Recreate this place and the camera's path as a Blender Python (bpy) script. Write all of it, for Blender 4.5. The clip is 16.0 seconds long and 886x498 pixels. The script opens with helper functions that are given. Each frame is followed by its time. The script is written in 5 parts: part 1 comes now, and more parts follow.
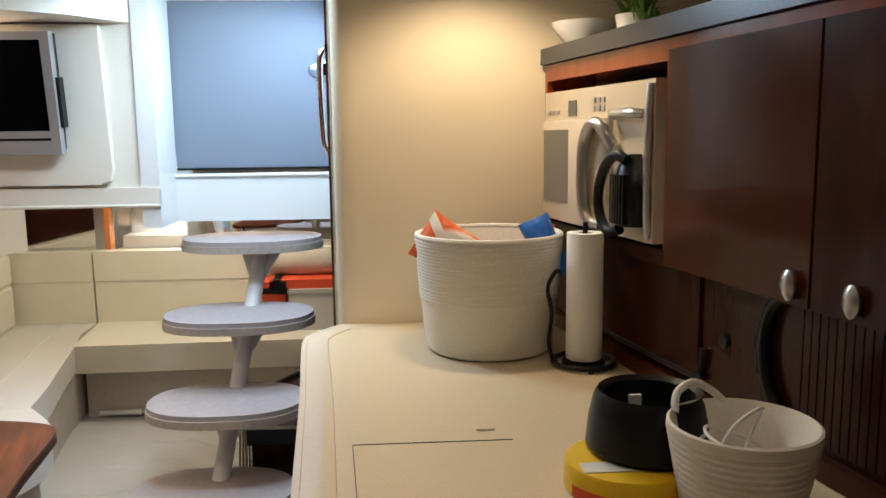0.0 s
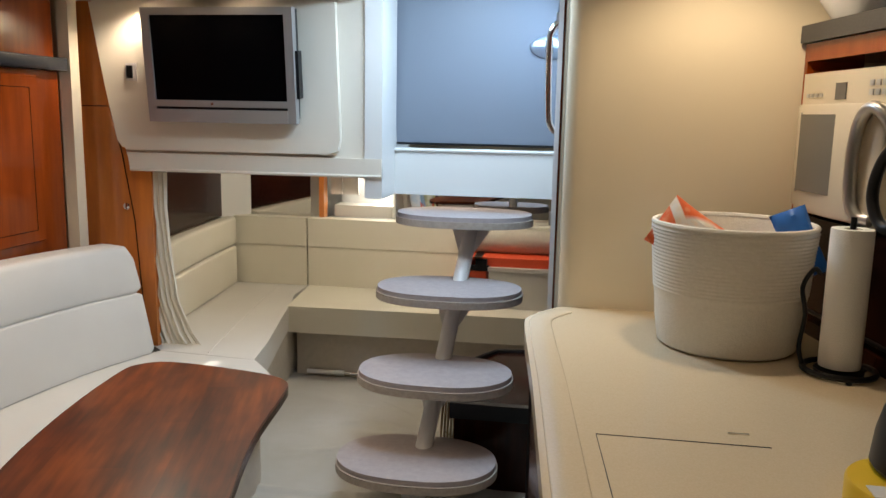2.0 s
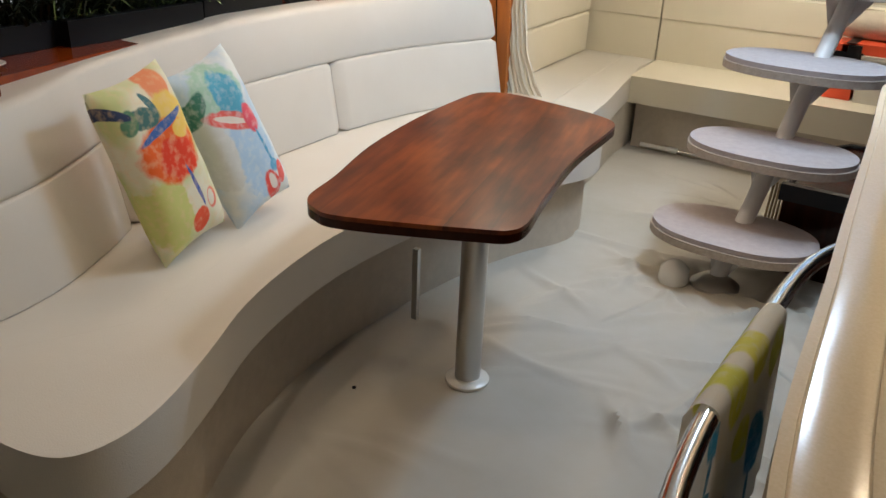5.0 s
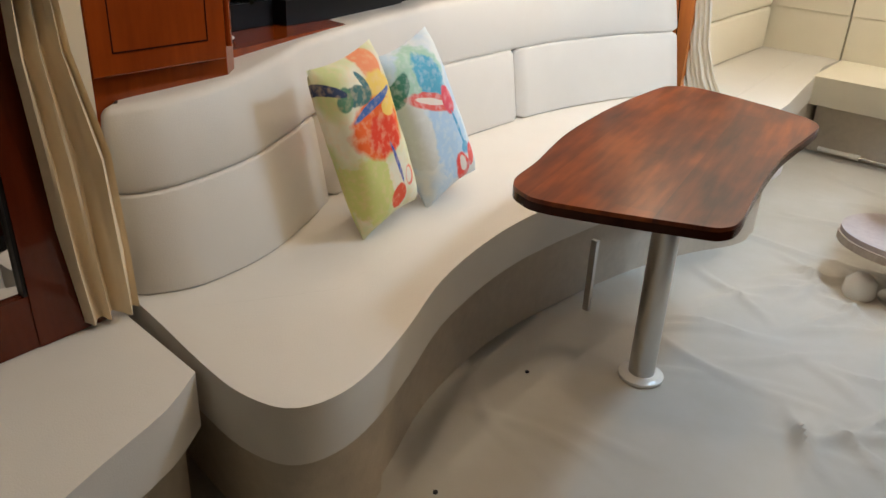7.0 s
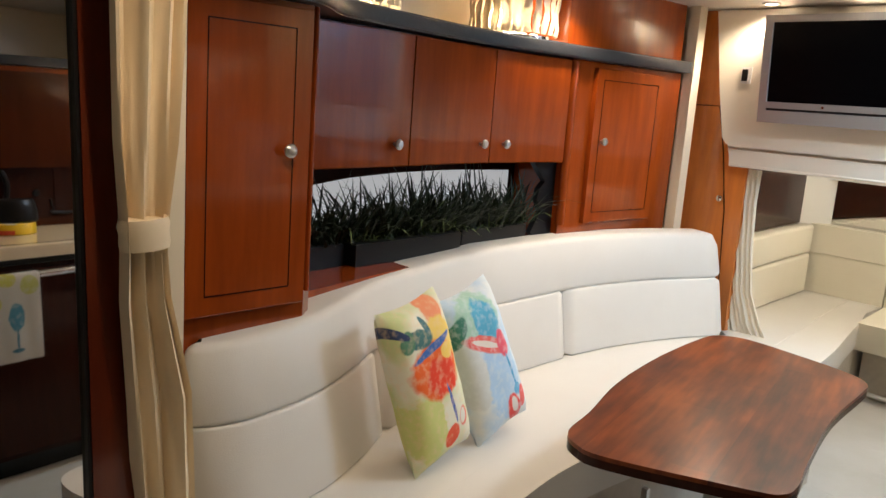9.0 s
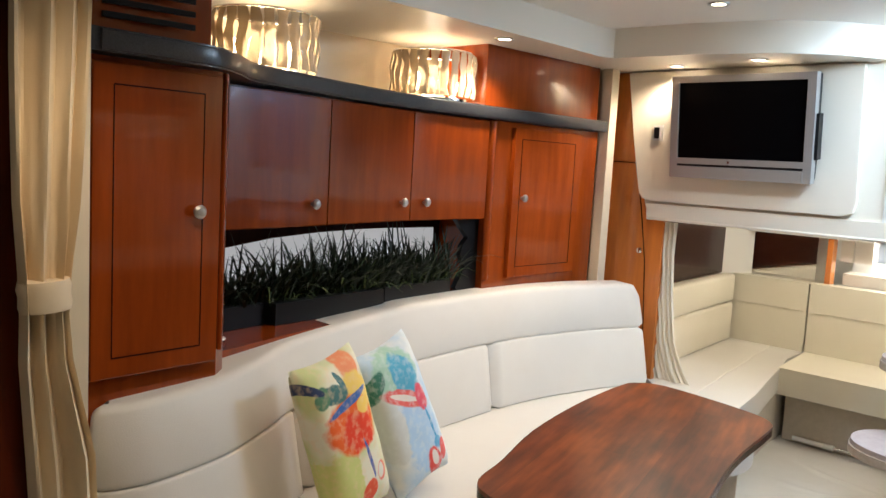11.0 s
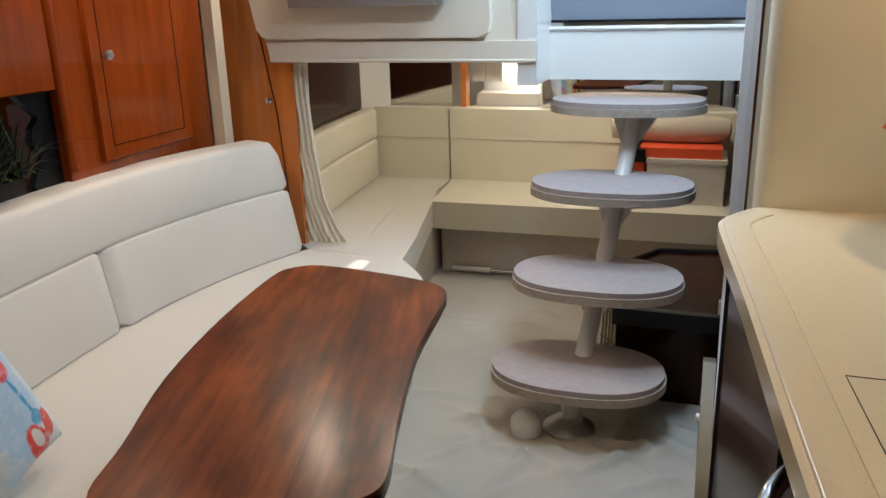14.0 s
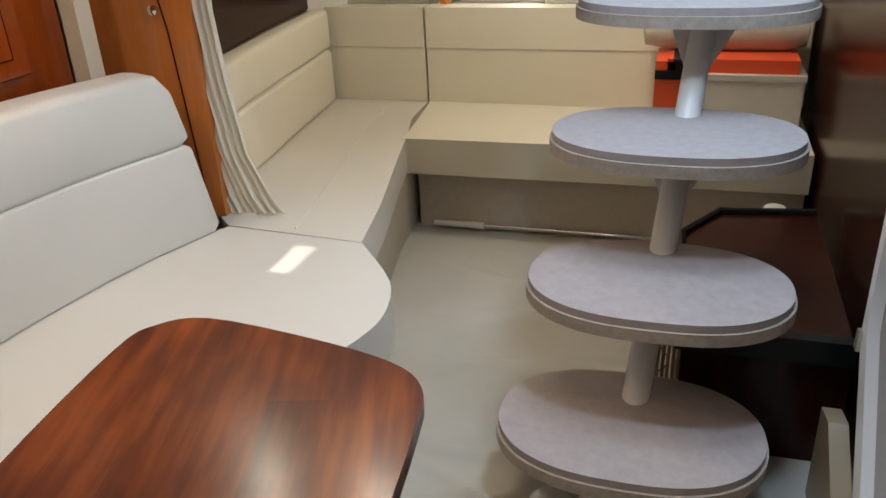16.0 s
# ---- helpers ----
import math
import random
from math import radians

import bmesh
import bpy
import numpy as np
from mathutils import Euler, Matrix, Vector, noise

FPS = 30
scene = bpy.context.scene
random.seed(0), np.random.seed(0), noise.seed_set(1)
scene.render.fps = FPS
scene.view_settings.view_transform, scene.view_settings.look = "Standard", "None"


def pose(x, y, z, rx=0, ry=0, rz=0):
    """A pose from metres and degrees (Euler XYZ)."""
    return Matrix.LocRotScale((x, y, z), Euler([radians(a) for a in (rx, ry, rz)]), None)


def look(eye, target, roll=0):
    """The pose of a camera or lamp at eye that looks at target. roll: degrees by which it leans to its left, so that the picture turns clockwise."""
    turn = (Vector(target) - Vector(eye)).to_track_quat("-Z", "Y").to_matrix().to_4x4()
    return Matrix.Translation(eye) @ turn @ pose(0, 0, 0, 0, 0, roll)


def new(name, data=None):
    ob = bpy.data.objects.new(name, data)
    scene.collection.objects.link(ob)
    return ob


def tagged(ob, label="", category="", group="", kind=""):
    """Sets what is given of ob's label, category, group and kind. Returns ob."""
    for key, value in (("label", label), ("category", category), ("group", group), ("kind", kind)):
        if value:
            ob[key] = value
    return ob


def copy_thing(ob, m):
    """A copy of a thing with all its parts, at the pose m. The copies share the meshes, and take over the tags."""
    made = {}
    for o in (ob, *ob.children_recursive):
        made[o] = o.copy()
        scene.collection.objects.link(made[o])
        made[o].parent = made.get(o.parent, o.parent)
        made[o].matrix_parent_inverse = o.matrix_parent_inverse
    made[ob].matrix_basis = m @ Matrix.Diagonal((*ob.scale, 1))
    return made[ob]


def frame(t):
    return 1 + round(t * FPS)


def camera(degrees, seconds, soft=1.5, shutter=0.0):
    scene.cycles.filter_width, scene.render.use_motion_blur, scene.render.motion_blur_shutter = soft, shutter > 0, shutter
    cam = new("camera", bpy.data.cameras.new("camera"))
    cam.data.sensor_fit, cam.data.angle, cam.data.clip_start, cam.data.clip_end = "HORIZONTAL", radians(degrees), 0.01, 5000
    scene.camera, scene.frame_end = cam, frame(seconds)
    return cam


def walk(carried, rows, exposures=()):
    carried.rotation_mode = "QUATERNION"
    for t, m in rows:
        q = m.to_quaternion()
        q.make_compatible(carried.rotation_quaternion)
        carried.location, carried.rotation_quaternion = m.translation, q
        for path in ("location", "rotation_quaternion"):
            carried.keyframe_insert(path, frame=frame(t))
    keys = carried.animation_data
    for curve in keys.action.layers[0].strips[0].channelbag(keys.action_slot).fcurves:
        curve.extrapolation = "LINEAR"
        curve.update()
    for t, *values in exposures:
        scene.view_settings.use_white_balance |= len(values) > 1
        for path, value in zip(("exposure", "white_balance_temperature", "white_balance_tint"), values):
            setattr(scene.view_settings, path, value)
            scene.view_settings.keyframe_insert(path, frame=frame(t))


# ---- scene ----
cam = camera(58.2, 16.0)
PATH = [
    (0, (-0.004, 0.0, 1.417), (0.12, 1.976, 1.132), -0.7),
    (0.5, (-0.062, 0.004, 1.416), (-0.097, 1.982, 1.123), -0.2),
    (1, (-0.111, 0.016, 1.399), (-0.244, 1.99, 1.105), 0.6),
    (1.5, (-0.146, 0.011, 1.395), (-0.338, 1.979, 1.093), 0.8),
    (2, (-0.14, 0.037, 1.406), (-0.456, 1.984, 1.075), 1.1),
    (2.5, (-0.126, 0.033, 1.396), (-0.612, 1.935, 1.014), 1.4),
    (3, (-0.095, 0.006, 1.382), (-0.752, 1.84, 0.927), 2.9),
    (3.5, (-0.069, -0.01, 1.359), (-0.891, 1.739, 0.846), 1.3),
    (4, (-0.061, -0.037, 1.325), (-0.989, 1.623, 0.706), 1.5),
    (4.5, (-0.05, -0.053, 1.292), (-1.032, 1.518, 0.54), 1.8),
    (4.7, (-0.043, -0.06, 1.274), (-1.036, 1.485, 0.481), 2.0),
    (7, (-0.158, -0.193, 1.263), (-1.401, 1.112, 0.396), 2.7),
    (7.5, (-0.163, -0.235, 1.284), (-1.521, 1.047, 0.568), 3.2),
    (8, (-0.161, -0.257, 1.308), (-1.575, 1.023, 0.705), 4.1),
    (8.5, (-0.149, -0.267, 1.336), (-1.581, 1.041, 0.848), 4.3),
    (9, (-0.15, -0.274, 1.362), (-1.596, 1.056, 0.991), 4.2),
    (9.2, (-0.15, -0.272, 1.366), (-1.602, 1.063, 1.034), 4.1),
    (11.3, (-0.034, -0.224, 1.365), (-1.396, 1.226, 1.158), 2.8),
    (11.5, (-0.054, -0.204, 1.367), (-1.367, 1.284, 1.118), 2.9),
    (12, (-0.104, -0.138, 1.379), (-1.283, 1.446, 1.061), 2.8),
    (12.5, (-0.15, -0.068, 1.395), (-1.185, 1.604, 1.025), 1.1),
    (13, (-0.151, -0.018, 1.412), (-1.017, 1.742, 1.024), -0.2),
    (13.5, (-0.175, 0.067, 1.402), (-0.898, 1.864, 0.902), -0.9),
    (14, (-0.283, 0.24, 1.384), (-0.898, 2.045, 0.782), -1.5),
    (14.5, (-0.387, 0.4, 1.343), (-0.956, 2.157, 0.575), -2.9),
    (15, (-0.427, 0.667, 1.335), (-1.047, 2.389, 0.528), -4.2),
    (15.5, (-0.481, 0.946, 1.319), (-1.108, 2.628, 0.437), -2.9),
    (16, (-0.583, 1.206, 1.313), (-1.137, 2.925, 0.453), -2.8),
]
EXPOSURES = [(0, 0.0), (2, -0.36), (3.0, -0.36), (4.5, -0.06), (7, 0.35), (9, 0.38), (11.5, 0.3), (12.0, 0.05), (12.5, -0.1), (14.5, -0.32), (16, -0.32)]
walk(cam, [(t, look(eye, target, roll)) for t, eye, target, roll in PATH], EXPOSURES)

# ---- world, light, exposure ----
world = bpy.data.worlds.new("sky")
scene.world = world
world.use_nodes = True
wn = world.node_tree
sky = wn.nodes.new("ShaderNodeTexSky")
sky.sky_type, sky.sun_disc = "NISHITA", False
sky.sun_elevation, sky.sun_rotation = radians(58.8), radians(87)
wn.links.new(sky.outputs["Color"], wn.nodes["Background"].inputs["Color"])
wn.nodes["Background"].inputs["Strength"].default_value = 0.12


def lamp(name, kind, m, energy, colour, size=0.1, size_y=None, spot=60):
    data = bpy.data.lights.new(name, kind)
    data.energy, data.color = energy, colour
    if kind == "AREA":
        data.shape = "RECTANGLE" if size_y else "DISK"
        data.size = size
        if size_y:
            data.size_y = size_y
    elif kind == "SUN":
        data.angle = size
    else:
        data.shadow_soft_size = size
    if kind == "SPOT":
        data.spot_size, data.spot_blend = radians(spot), 0.6
    ob = new(name, data)
    ob.matrix_basis = m
    return ob


WARM = (1.0, 0.82, 0.62)
COOL = (0.60, 0.79, 1.0)
lamp("hatch_daylight", "AREA", look((-0.55, 2.40, 1.945), (-0.75, 2.0, 0)), 14, COOL, 0.18, 0.18)
lamp("companionway_daylight", "AREA", look((-0.58, 2.84, 1.94), (-1.25, 3.25, 0)), 14, COOL, 0.40, 0.26)
lamp("door_daylight", "AREA", look((-0.19, 3.12, 1.75), (-0.62, 3.36, 1.38)), 3.5, (0.50, 0.72, 1.0), 0.06, 0.45)
lamp("sun", "SUN", look((0.95, 0.05, 1.57), (0, 0, 0)), 4.0, (1.0, 0.96, 0.9), radians(0.5))
# the spot at (-1.12, 0.45) is unseen, added to warm bench and curtain
for sx, sy, sz, watts in ((-1.0, 1.55, 1.93, 9), (-1.12, 0.45, 1.93, 15), (-2.03, 2.08, 1.81, 18), (-1.35, 2.4, 1.93, 6)):
    lamp("ceiling_bulb", "SPOT", look((sx, sy, sz), (sx, sy, 0)), watts, WARM, 0.03, spot=120)
for sx, sy in ((-1.80, 2.985), (-1.41, 2.975)):
    lamp("panel_bulb", "SPOT", look((sx, sy, 1.825), (sx, sy + 0.10, 0)), 17, WARM, 0.015, spot=150)
for sx, sy, watts in ((0.20, 1.94, 18), (0.15, 0.9, 5)):
    lamp("galley_bulb", "SPOT", look((sx, sy, 1.93), (sx, sy, 0)), watts, (1.0, 0.80, 0.56), 0.03, spot=140)
# unseen fill added to brighten the aft seats, no fixture there
lamp("berth_fill", "POINT", pose(-0.9, 3.9, 1.7), 25, (1.0, 0.93, 0.80), 0.05)


# ---- materials ----
def mat(name, colour, rough=0.5, metal=0.0, dark=None, scale=8.0, bump=0.0, bump_scale=200.0, coat=0.0, stretch=None, spec=0.5, amount=0.5, coat_rough=0.06):
    m = bpy.data.materials.new(name)
    m.use_nodes = True
    nt = m.node_tree
    b = nt.nodes["Principled BSDF"]
    b.inputs["Base Color"].default_value = (*colour, 1)
    b.inputs["Roughness"].default_value = rough
    b.inputs["Metallic"].default_value = metal
    b.inputs["Coat Weight"].default_value = coat
    b.inputs["Coat Roughness"].default_value = coat_rough
    b.inputs["Specular IOR Level"].default_value = spec
    tc = nt.nodes.new("ShaderNodeTexCoord")
    mp = nt.nodes.new("ShaderNodeMapping")
    nt.links.new(tc.outputs["Object"], mp.inputs["Vector"])
    if stretch:
        mp.inputs["Scale"].default_value = stretch
    if dark:
        n = nt.nodes.new("ShaderNodeTexNoise")
        n.inputs["Scale"].default_value = scale
        n.inputs["Detail"].default_value = 6
        n.inputs["Roughness"].default_value = 0.62
        r = nt.nodes.new("ShaderNodeValToRGB")
        r.color_ramp.elements[0].position, r.color_ramp.elements[1].position = 0.5 - amount / 2, 0.5 + amount / 2
        r.color_ramp.elements[0].color, r.color_ramp.elements[1].color = (*dark, 1), (*colour, 1)
        nt.links.new(mp.outputs["Vector"], n.inputs["Vector"])
        nt.links.new(n.outputs["Fac"], r.inputs["Fac"])
        nt.links.new(r.outputs["Color"], b.inputs["Base Color"])
    if bump:
        n2 = nt.nodes.new("ShaderNodeTexNoise")
        n2.inputs["Scale"].default_value = bump_scale
        n2.inputs["Detail"].default_value = 3
        bp = nt.nodes.new("ShaderNodeBump")
        bp.inputs["Strength"].default_value = bump
        bp.inputs["Distance"].default_value = 0.002
        nt.links.new(mp.outputs["Vector"], n2.inputs["Vector"])
        nt.links.new(n2.outputs["Fac"], bp.inputs["Height"])
        nt.links.new(bp.outputs["Normal"], b.inputs["Normal"])
    return m


VINYL = mat("cream_vinyl", (0.68, 0.645, 0.59), 0.48, dark=(0.64, 0.60, 0.54), scale=3, bump=0.35, bump_scale=350)
VINYL_OLIVE = mat("stone_vinyl", (0.79, 0.74, 0.62), 0.45, dark=(0.75, 0.70, 0.57), scale=3, bump=0.35, bump_scale=350)
CARPET_WALL = mat("grey_carpet_trim", (0.57, 0.50, 0.41), 0.9, dark=(0.49, 0.43, 0.35), scale=30, bump=0.8, bump_scale=400)
GEL = mat("white_gelcoat", (0.74, 0.73, 0.70), 0.22, dark=(0.74, 0.73, 0.69), scale=2)
WALLCREAM = mat("cream_wall_laminate", (0.76, 0.66, 0.49), 0.25, dark=(0.73, 0.63, 0.46), scale=2)
COUNTER = mat("cream_solid_surface", (0.70, 0.58, 0.41), 0.16, dark=(0.65, 0.53, 0.36), scale=300, amount=0.3)
CHERRY = mat("cherry_wood", (0.29, 0.052, 0.006), 0.20, dark=(0.18, 0.028, 0.004), scale=4, stretch=(5, 5, 0.6), coat=0.5, spec=0.2)
CHERRY_LIGHT = mat("orange_cherry_wood", (0.70, 0.23, 0.045), 0.25, dark=(0.52, 0.16, 0.04), scale=5, stretch=(6, 6, 0.8), coat=0.6)
TABLEWOOD = mat("table_cherry_wood", (0.20, 0.040, 0.006), 0.34, coat=0.42, coat_rough=0.21, spec=0.2)
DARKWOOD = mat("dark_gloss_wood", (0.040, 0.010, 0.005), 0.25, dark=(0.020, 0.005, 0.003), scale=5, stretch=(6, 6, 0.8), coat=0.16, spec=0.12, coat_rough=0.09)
BLACK = mat("black_plastic", (0.006, 0.006, 0.007), 0.35, spec=0.3)
GRANITE = mat("dark_stone", (0.045, 0.047, 0.052), 0.28, dark=(0.02, 0.02, 0.024), scale=250, amount=0.3)
CHROME = mat("polished_steel", (0.75, 0.75, 0.74), 0.12, 1.0)
SATIN = mat("brushed_steel", (0.55, 0.54, 0.52), 0.3, 1.0)
SILVER = mat("silver_plastic", (0.42, 0.41, 0.40), 0.35, 0.5)
SCREEN = mat("black_screen", (0.002, 0.002, 0.0025), 0.22, spec=0.06)
WHITEPAINT = mat("white_painted_metal", (0.78, 0.76, 0.73), 0.3)
TREADPAD = mat("lilac_grey_tread_carpet", (0.45, 0.39, 0.38), 0.9, dark=(0.37, 0.32, 0.31), scale=40, bump=0.7, bump_scale=500)
FLOORCLOTH = mat("cream_canvas", (0.48, 0.46, 0.42), 0.7, dark=(0.40, 0.36, 0.29), scale=1.8, bump=0.4, bump_scale=500)
CURTAIN = mat("cream_curtain_cloth", (0.80, 0.66, 0.45), 0.6, dark=(0.75, 0.60, 0.40), scale=5, bump=0.3, bump_scale=500)
PAPER = mat("paper_towel", (0.82, 0.80, 0.76), 0.9, bump=0.5, bump_scale=300)
BASKETROPE = mat("white_cotton_rope", (0.82, 0.78, 0.70), 0.85, dark=(0.74, 0.70, 0.62), scale=120, bump=0.6, bump_scale=300)
FROST = mat("frosted_blue_grey_acrylic", (0.18, 0.205, 0.25), 0.5)
RED = mat("orange_red_vinyl", (0.75, 0.09, 0.03), 0.5)
YELLOW = mat("yellow_plastic", (0.85, 0.55, 0.02), 0.4)
LEAF = mat("dark_green_leaf", (0.022, 0.036, 0.014), 0.5, dark=(0.008, 0.015, 0.007), scale=20)
CORDTAN = mat("tan_cord", (0.46, 0.33, 0.18), 0.7, dark=(0.30, 0.20, 0.10), scale=40)
MIRROR = mat("mirror_glass", (0.68, 0.67, 0.66), 0.02, 1.0)
PANELCREAM = mat("cream_moulded_panel", (0.80, 0.74, 0.63), 0.3, dark=(0.76, 0.70, 0.59), scale=2)
CEILING = mat("white_headliner_vinyl", (0.80, 0.78, 0.72), 0.6, bump=0.3, bump_scale=300)




def staves(m, turn, width, tones):
    """Broad glued staves with fine grain and dark flecks, laid along a direction in degrees."""
    nt, L = m.node_tree, m.node_tree.links
    N = nt.nodes.new
    tc, mp = N("ShaderNodeTexCoord"), N("ShaderNodeMapping")
    mp.inputs["Rotation"].default_value = (0, 0, radians(turn))
    L.new(tc.outputs["Object"], mp.inputs["Vector"])
    sep = N("ShaderNodeSeparateXYZ")
    L.new(mp.outputs["Vector"], sep.inputs["Vector"])

    def maths(kind, a, b=None):
        n = N("ShaderNodeMath")
        n.operation = kind
        for k, v in enumerate((a, b)):
            if isinstance(v, (int, float)):
                n.inputs[k].default_value = v
            elif v is not None:
                L.new(v, n.inputs[k])
        return n.outputs["Value"]

    def noise_of(scale, stretch, detail=5):
        s2, n = N("ShaderNodeMapping"), N("ShaderNodeTexNoise")
        s2.inputs["Scale"].default_value = stretch
        L.new(mp.outputs["Vector"], s2.inputs["Vector"])
        L.new(s2.outputs["Vector"], n.inputs["Vector"])
        n.inputs["Scale"].default_value, n.inputs["Detail"].default_value = scale, detail
        return n.outputs["Fac"]

    row = maths("FLOOR", maths("DIVIDE", sep.outputs["X"], width))
    along = maths("FLOOR", maths("DIVIDE", maths("ADD", sep.outputs["Y"], maths("MULTIPLY", row, 0.37)), 0.62))
    white = N("ShaderNodeTexWhiteNoise")
    white.noise_dimensions = "2D"
    both = N("ShaderNodeCombineXYZ")
    L.new(row, both.inputs["X"])
    L.new(along, both.inputs["Y"])
    L.new(both.outputs["Vector"], white.inputs["Vector"])
    grain = noise_of(6, (7, 0.7, 1))
    blot = noise_of(5, (1.6, 0.8, 1), 3)
    total = maths("ADD", maths("ADD", maths("MULTIPLY", white.outputs["Value"], 0.16), 0.09), maths("ADD", maths("MULTIPLY", grain, 0.50), maths("MULTIPLY", blot, 0.62)))
    ramp = N("ShaderNodeValToRGB")
    ramp.color_ramp.elements[0].position, ramp.color_ramp.elements[1].position = 0.52, 0.92
    ramp.color_ramp.elements[0].color, ramp.color_ramp.elements[1].color = (*tones[0], 1), (*tones[2], 1)
    mid = ramp.color_ramp.elements.new(0.71)
    mid.color = (*tones[1], 1)
    L.new(total, ramp.inputs["Fac"])
    L.new(ramp.outputs["Color"], nt.nodes["Principled BSDF"].inputs["Base Color"])


staves(TABLEWOOD, -16, 0.085, ((0.030, 0.006, 0.003), (0.115, 0.022, 0.005), (0.25, 0.058, 0.011)))

# ---- builders ----
def part(name, bm, material, parent=None, label="", smooth=True):
    me = bpy.data.meshes.new(name)
    bmesh.ops.recalc_face_normals(bm, faces=bm.faces[:])
    for f in bm.faces:
        f.smooth = smooth
    bm.to_mesh(me)
    bm.free()
    me.materials.append(material)
    if smooth:
        me.set_sharp_from_angle(angle=radians(38))
    ob = new(name, me)
    if parent:
        ob.parent = parent
    return tagged(ob, label)


def thing(name, label, category, group="", at=(0, 0, 0), rz=0):
    e = new(name)
    e.empty_display_size = 0.05
    e.matrix_basis = pose(*at, 0, 0, rz)
    return tagged(e, label, category, group)


def bevelled(bm, width, segments=2):
    if width:
        es = [e for e in bm.edges if len(e.link_faces) == 2 and e.calc_face_angle(0) > 0.6]
        bmesh.ops.bevel(bm, geom=es, offset=width, segments=segments, affect="EDGES", profile=0.5, clamp_overlap=True)
    return bm


def box(x0, x1, y0, y1, z0, z1, bevel=0.0, segments=2, bm=None):
    own = bmesh.new()
    vs = [own.verts.new((x, y, z)) for z in (z0, z1) for x, y in ((x0, y0), (x1, y0), (x1, y1), (x0, y1))]
    for q in ((3, 2, 1, 0), (4, 5, 6, 7), (0, 1, 5, 4), (1, 2, 6, 5), (2, 3, 7, 6), (3, 0, 4, 7)):
        own.faces.new([vs[k] for k in q])
    bevelled(own, bevel, segments)
    return merged(bm, own)


def merged(bm, own):
    if bm is None:
        return own
    me = bpy.data.meshes.new("tmp")
    own.to_mesh(me)
    own.free()
    bm.from_mesh(me)
    bpy.data.meshes.remove(me)
    return bm


def rounded(outline, n=4, closed=True):
    """A smooth closed curve through the outline (Catmull-Rom)."""
    k, out = len(outline), []
    for a in range(k if closed else k - 1):
        p = [Vector(outline[(a + d) % k] if closed else outline[min(max(a + d, 0), k - 1)]) for d in (-1, 0, 1, 2)]
        for s in range(n):
            u = s / n
            out.append(0.5 * (2 * p[1] + (p[2] - p[0]) * u + (2 * p[0] - 5 * p[1] + 4 * p[2] - p[3]) * u * u + (3 * p[1] - p[0] - 3 * p[2] + p[3]) * u**3))
    if not closed:
        out.append(Vector(outline[-1]))
    return out


def prism(outline, z0, z1, bevel=0.0, segments=3, bm=None):
    own = bmesh.new()
    lo = [own.verts.new((p[0], p[1], z0)) for p in outline]
    hi = [own.verts.new((p[0], p[1], z1)) for p in outline]
    n = len(outline)
    own.faces.new(lo[::-1]), own.faces.new(hi)
    for k in range(n):
        own.faces.new((lo[k], lo[(k + 1) % n], hi[(k + 1) % n], hi[k]))
    bevelled(own, bevel, segments)
    return merged(bm, own)


def loft(rings, closed=True, caps=True, bm=None):
    own = bmesh.new()
    rows = [[own.verts.new(p) for p in ring] for ring in rings]
    n = len(rows[0])
    for a, b in zip(rows[:-1], rows[1:]):
        for k in range(n if closed else n - 1):
            own.faces.new((a[k], a[(k + 1) % n], b[(k + 1) % n], b[k]))
    if caps and closed:
        own.faces.new(rows[0][::-1]), own.faces.new(rows[-1])
    return merged(bm, own)


def lathe(profile, centre=(0, 0, 0), seg=32, bm=None):
    """profile: (radius, z) from the bottom axis to the top."""
    cx, cy, cz = centre
    rings = [[(cx + r * math.cos(2 * math.pi * k / seg), cy + r * math.sin(2 * math.pi * k / seg), cz + z) for k in range(seg)] for r, z in profile]
    return loft(rings, bm=bm)


def tube(points, r, seg=10, bm=None):
    pts = [Vector(p) for p in points]
    rings, side = [], None
    for k, p in enumerate(pts):
        d = (pts[min(k + 1, len(pts) - 1)] - pts[max(k - 1, 0)]).normalized()
        if side is None:
            side = d.cross(Vector((0, 0, 1)) if abs(d.z) < 0.9 else Vector((1, 0, 0))).normalized()
        side = (side - side.dot(d) * d).normalized()
        up = d.cross(side)
        rr = r[k] if isinstance(r, (list, tuple)) else r
        rings.append([p + rr * (math.cos(2 * math.pi * a / seg) * side + math.sin(2 * math.pi * a / seg) * up) for a in range(seg)])
    return loft(rings, bm=bm)


def sweep(plan, section, closed=True, bm=None):
    """Sweeps a section of (out, z) along a plan line of (x, y); out is to the right of the way."""
    pts = [Vector((p[0], p[1])) for p in plan]
    rings = []
    for k, p in enumerate(pts):
        d = (pts[min(k + 1, len(pts) - 1)] - pts[max(k - 1, 0)]).normalized()
        out = Vector((d.y, -d.x))
        sec = section(k / (len(pts) - 1)) if callable(section) else section
        rings.append([(p.x + out.x * o, p.y + out.y * o, z) for o, z in sec])
    return loft(rings, closed=closed, bm=bm)


def rect_section(o0, o1, z0, z1, r=0.0, n=3):
    if not r:
        return [(o0, z0), (o1, z0), (o1, z1), (o0, z1)]
    out = []
    for cx, cz, a0 in ((o1 - r, z0 + r, -90), (o1 - r, z1 - r, 0), (o0 + r, z1 - r, 90), (o0 + r, z0 + r, 180)):
        for k in range(n + 1):
            a = radians(a0 + 90 * k / n)
            out.append((cx + r * math.cos(a), cz + r * math.sin(a)))
    return out


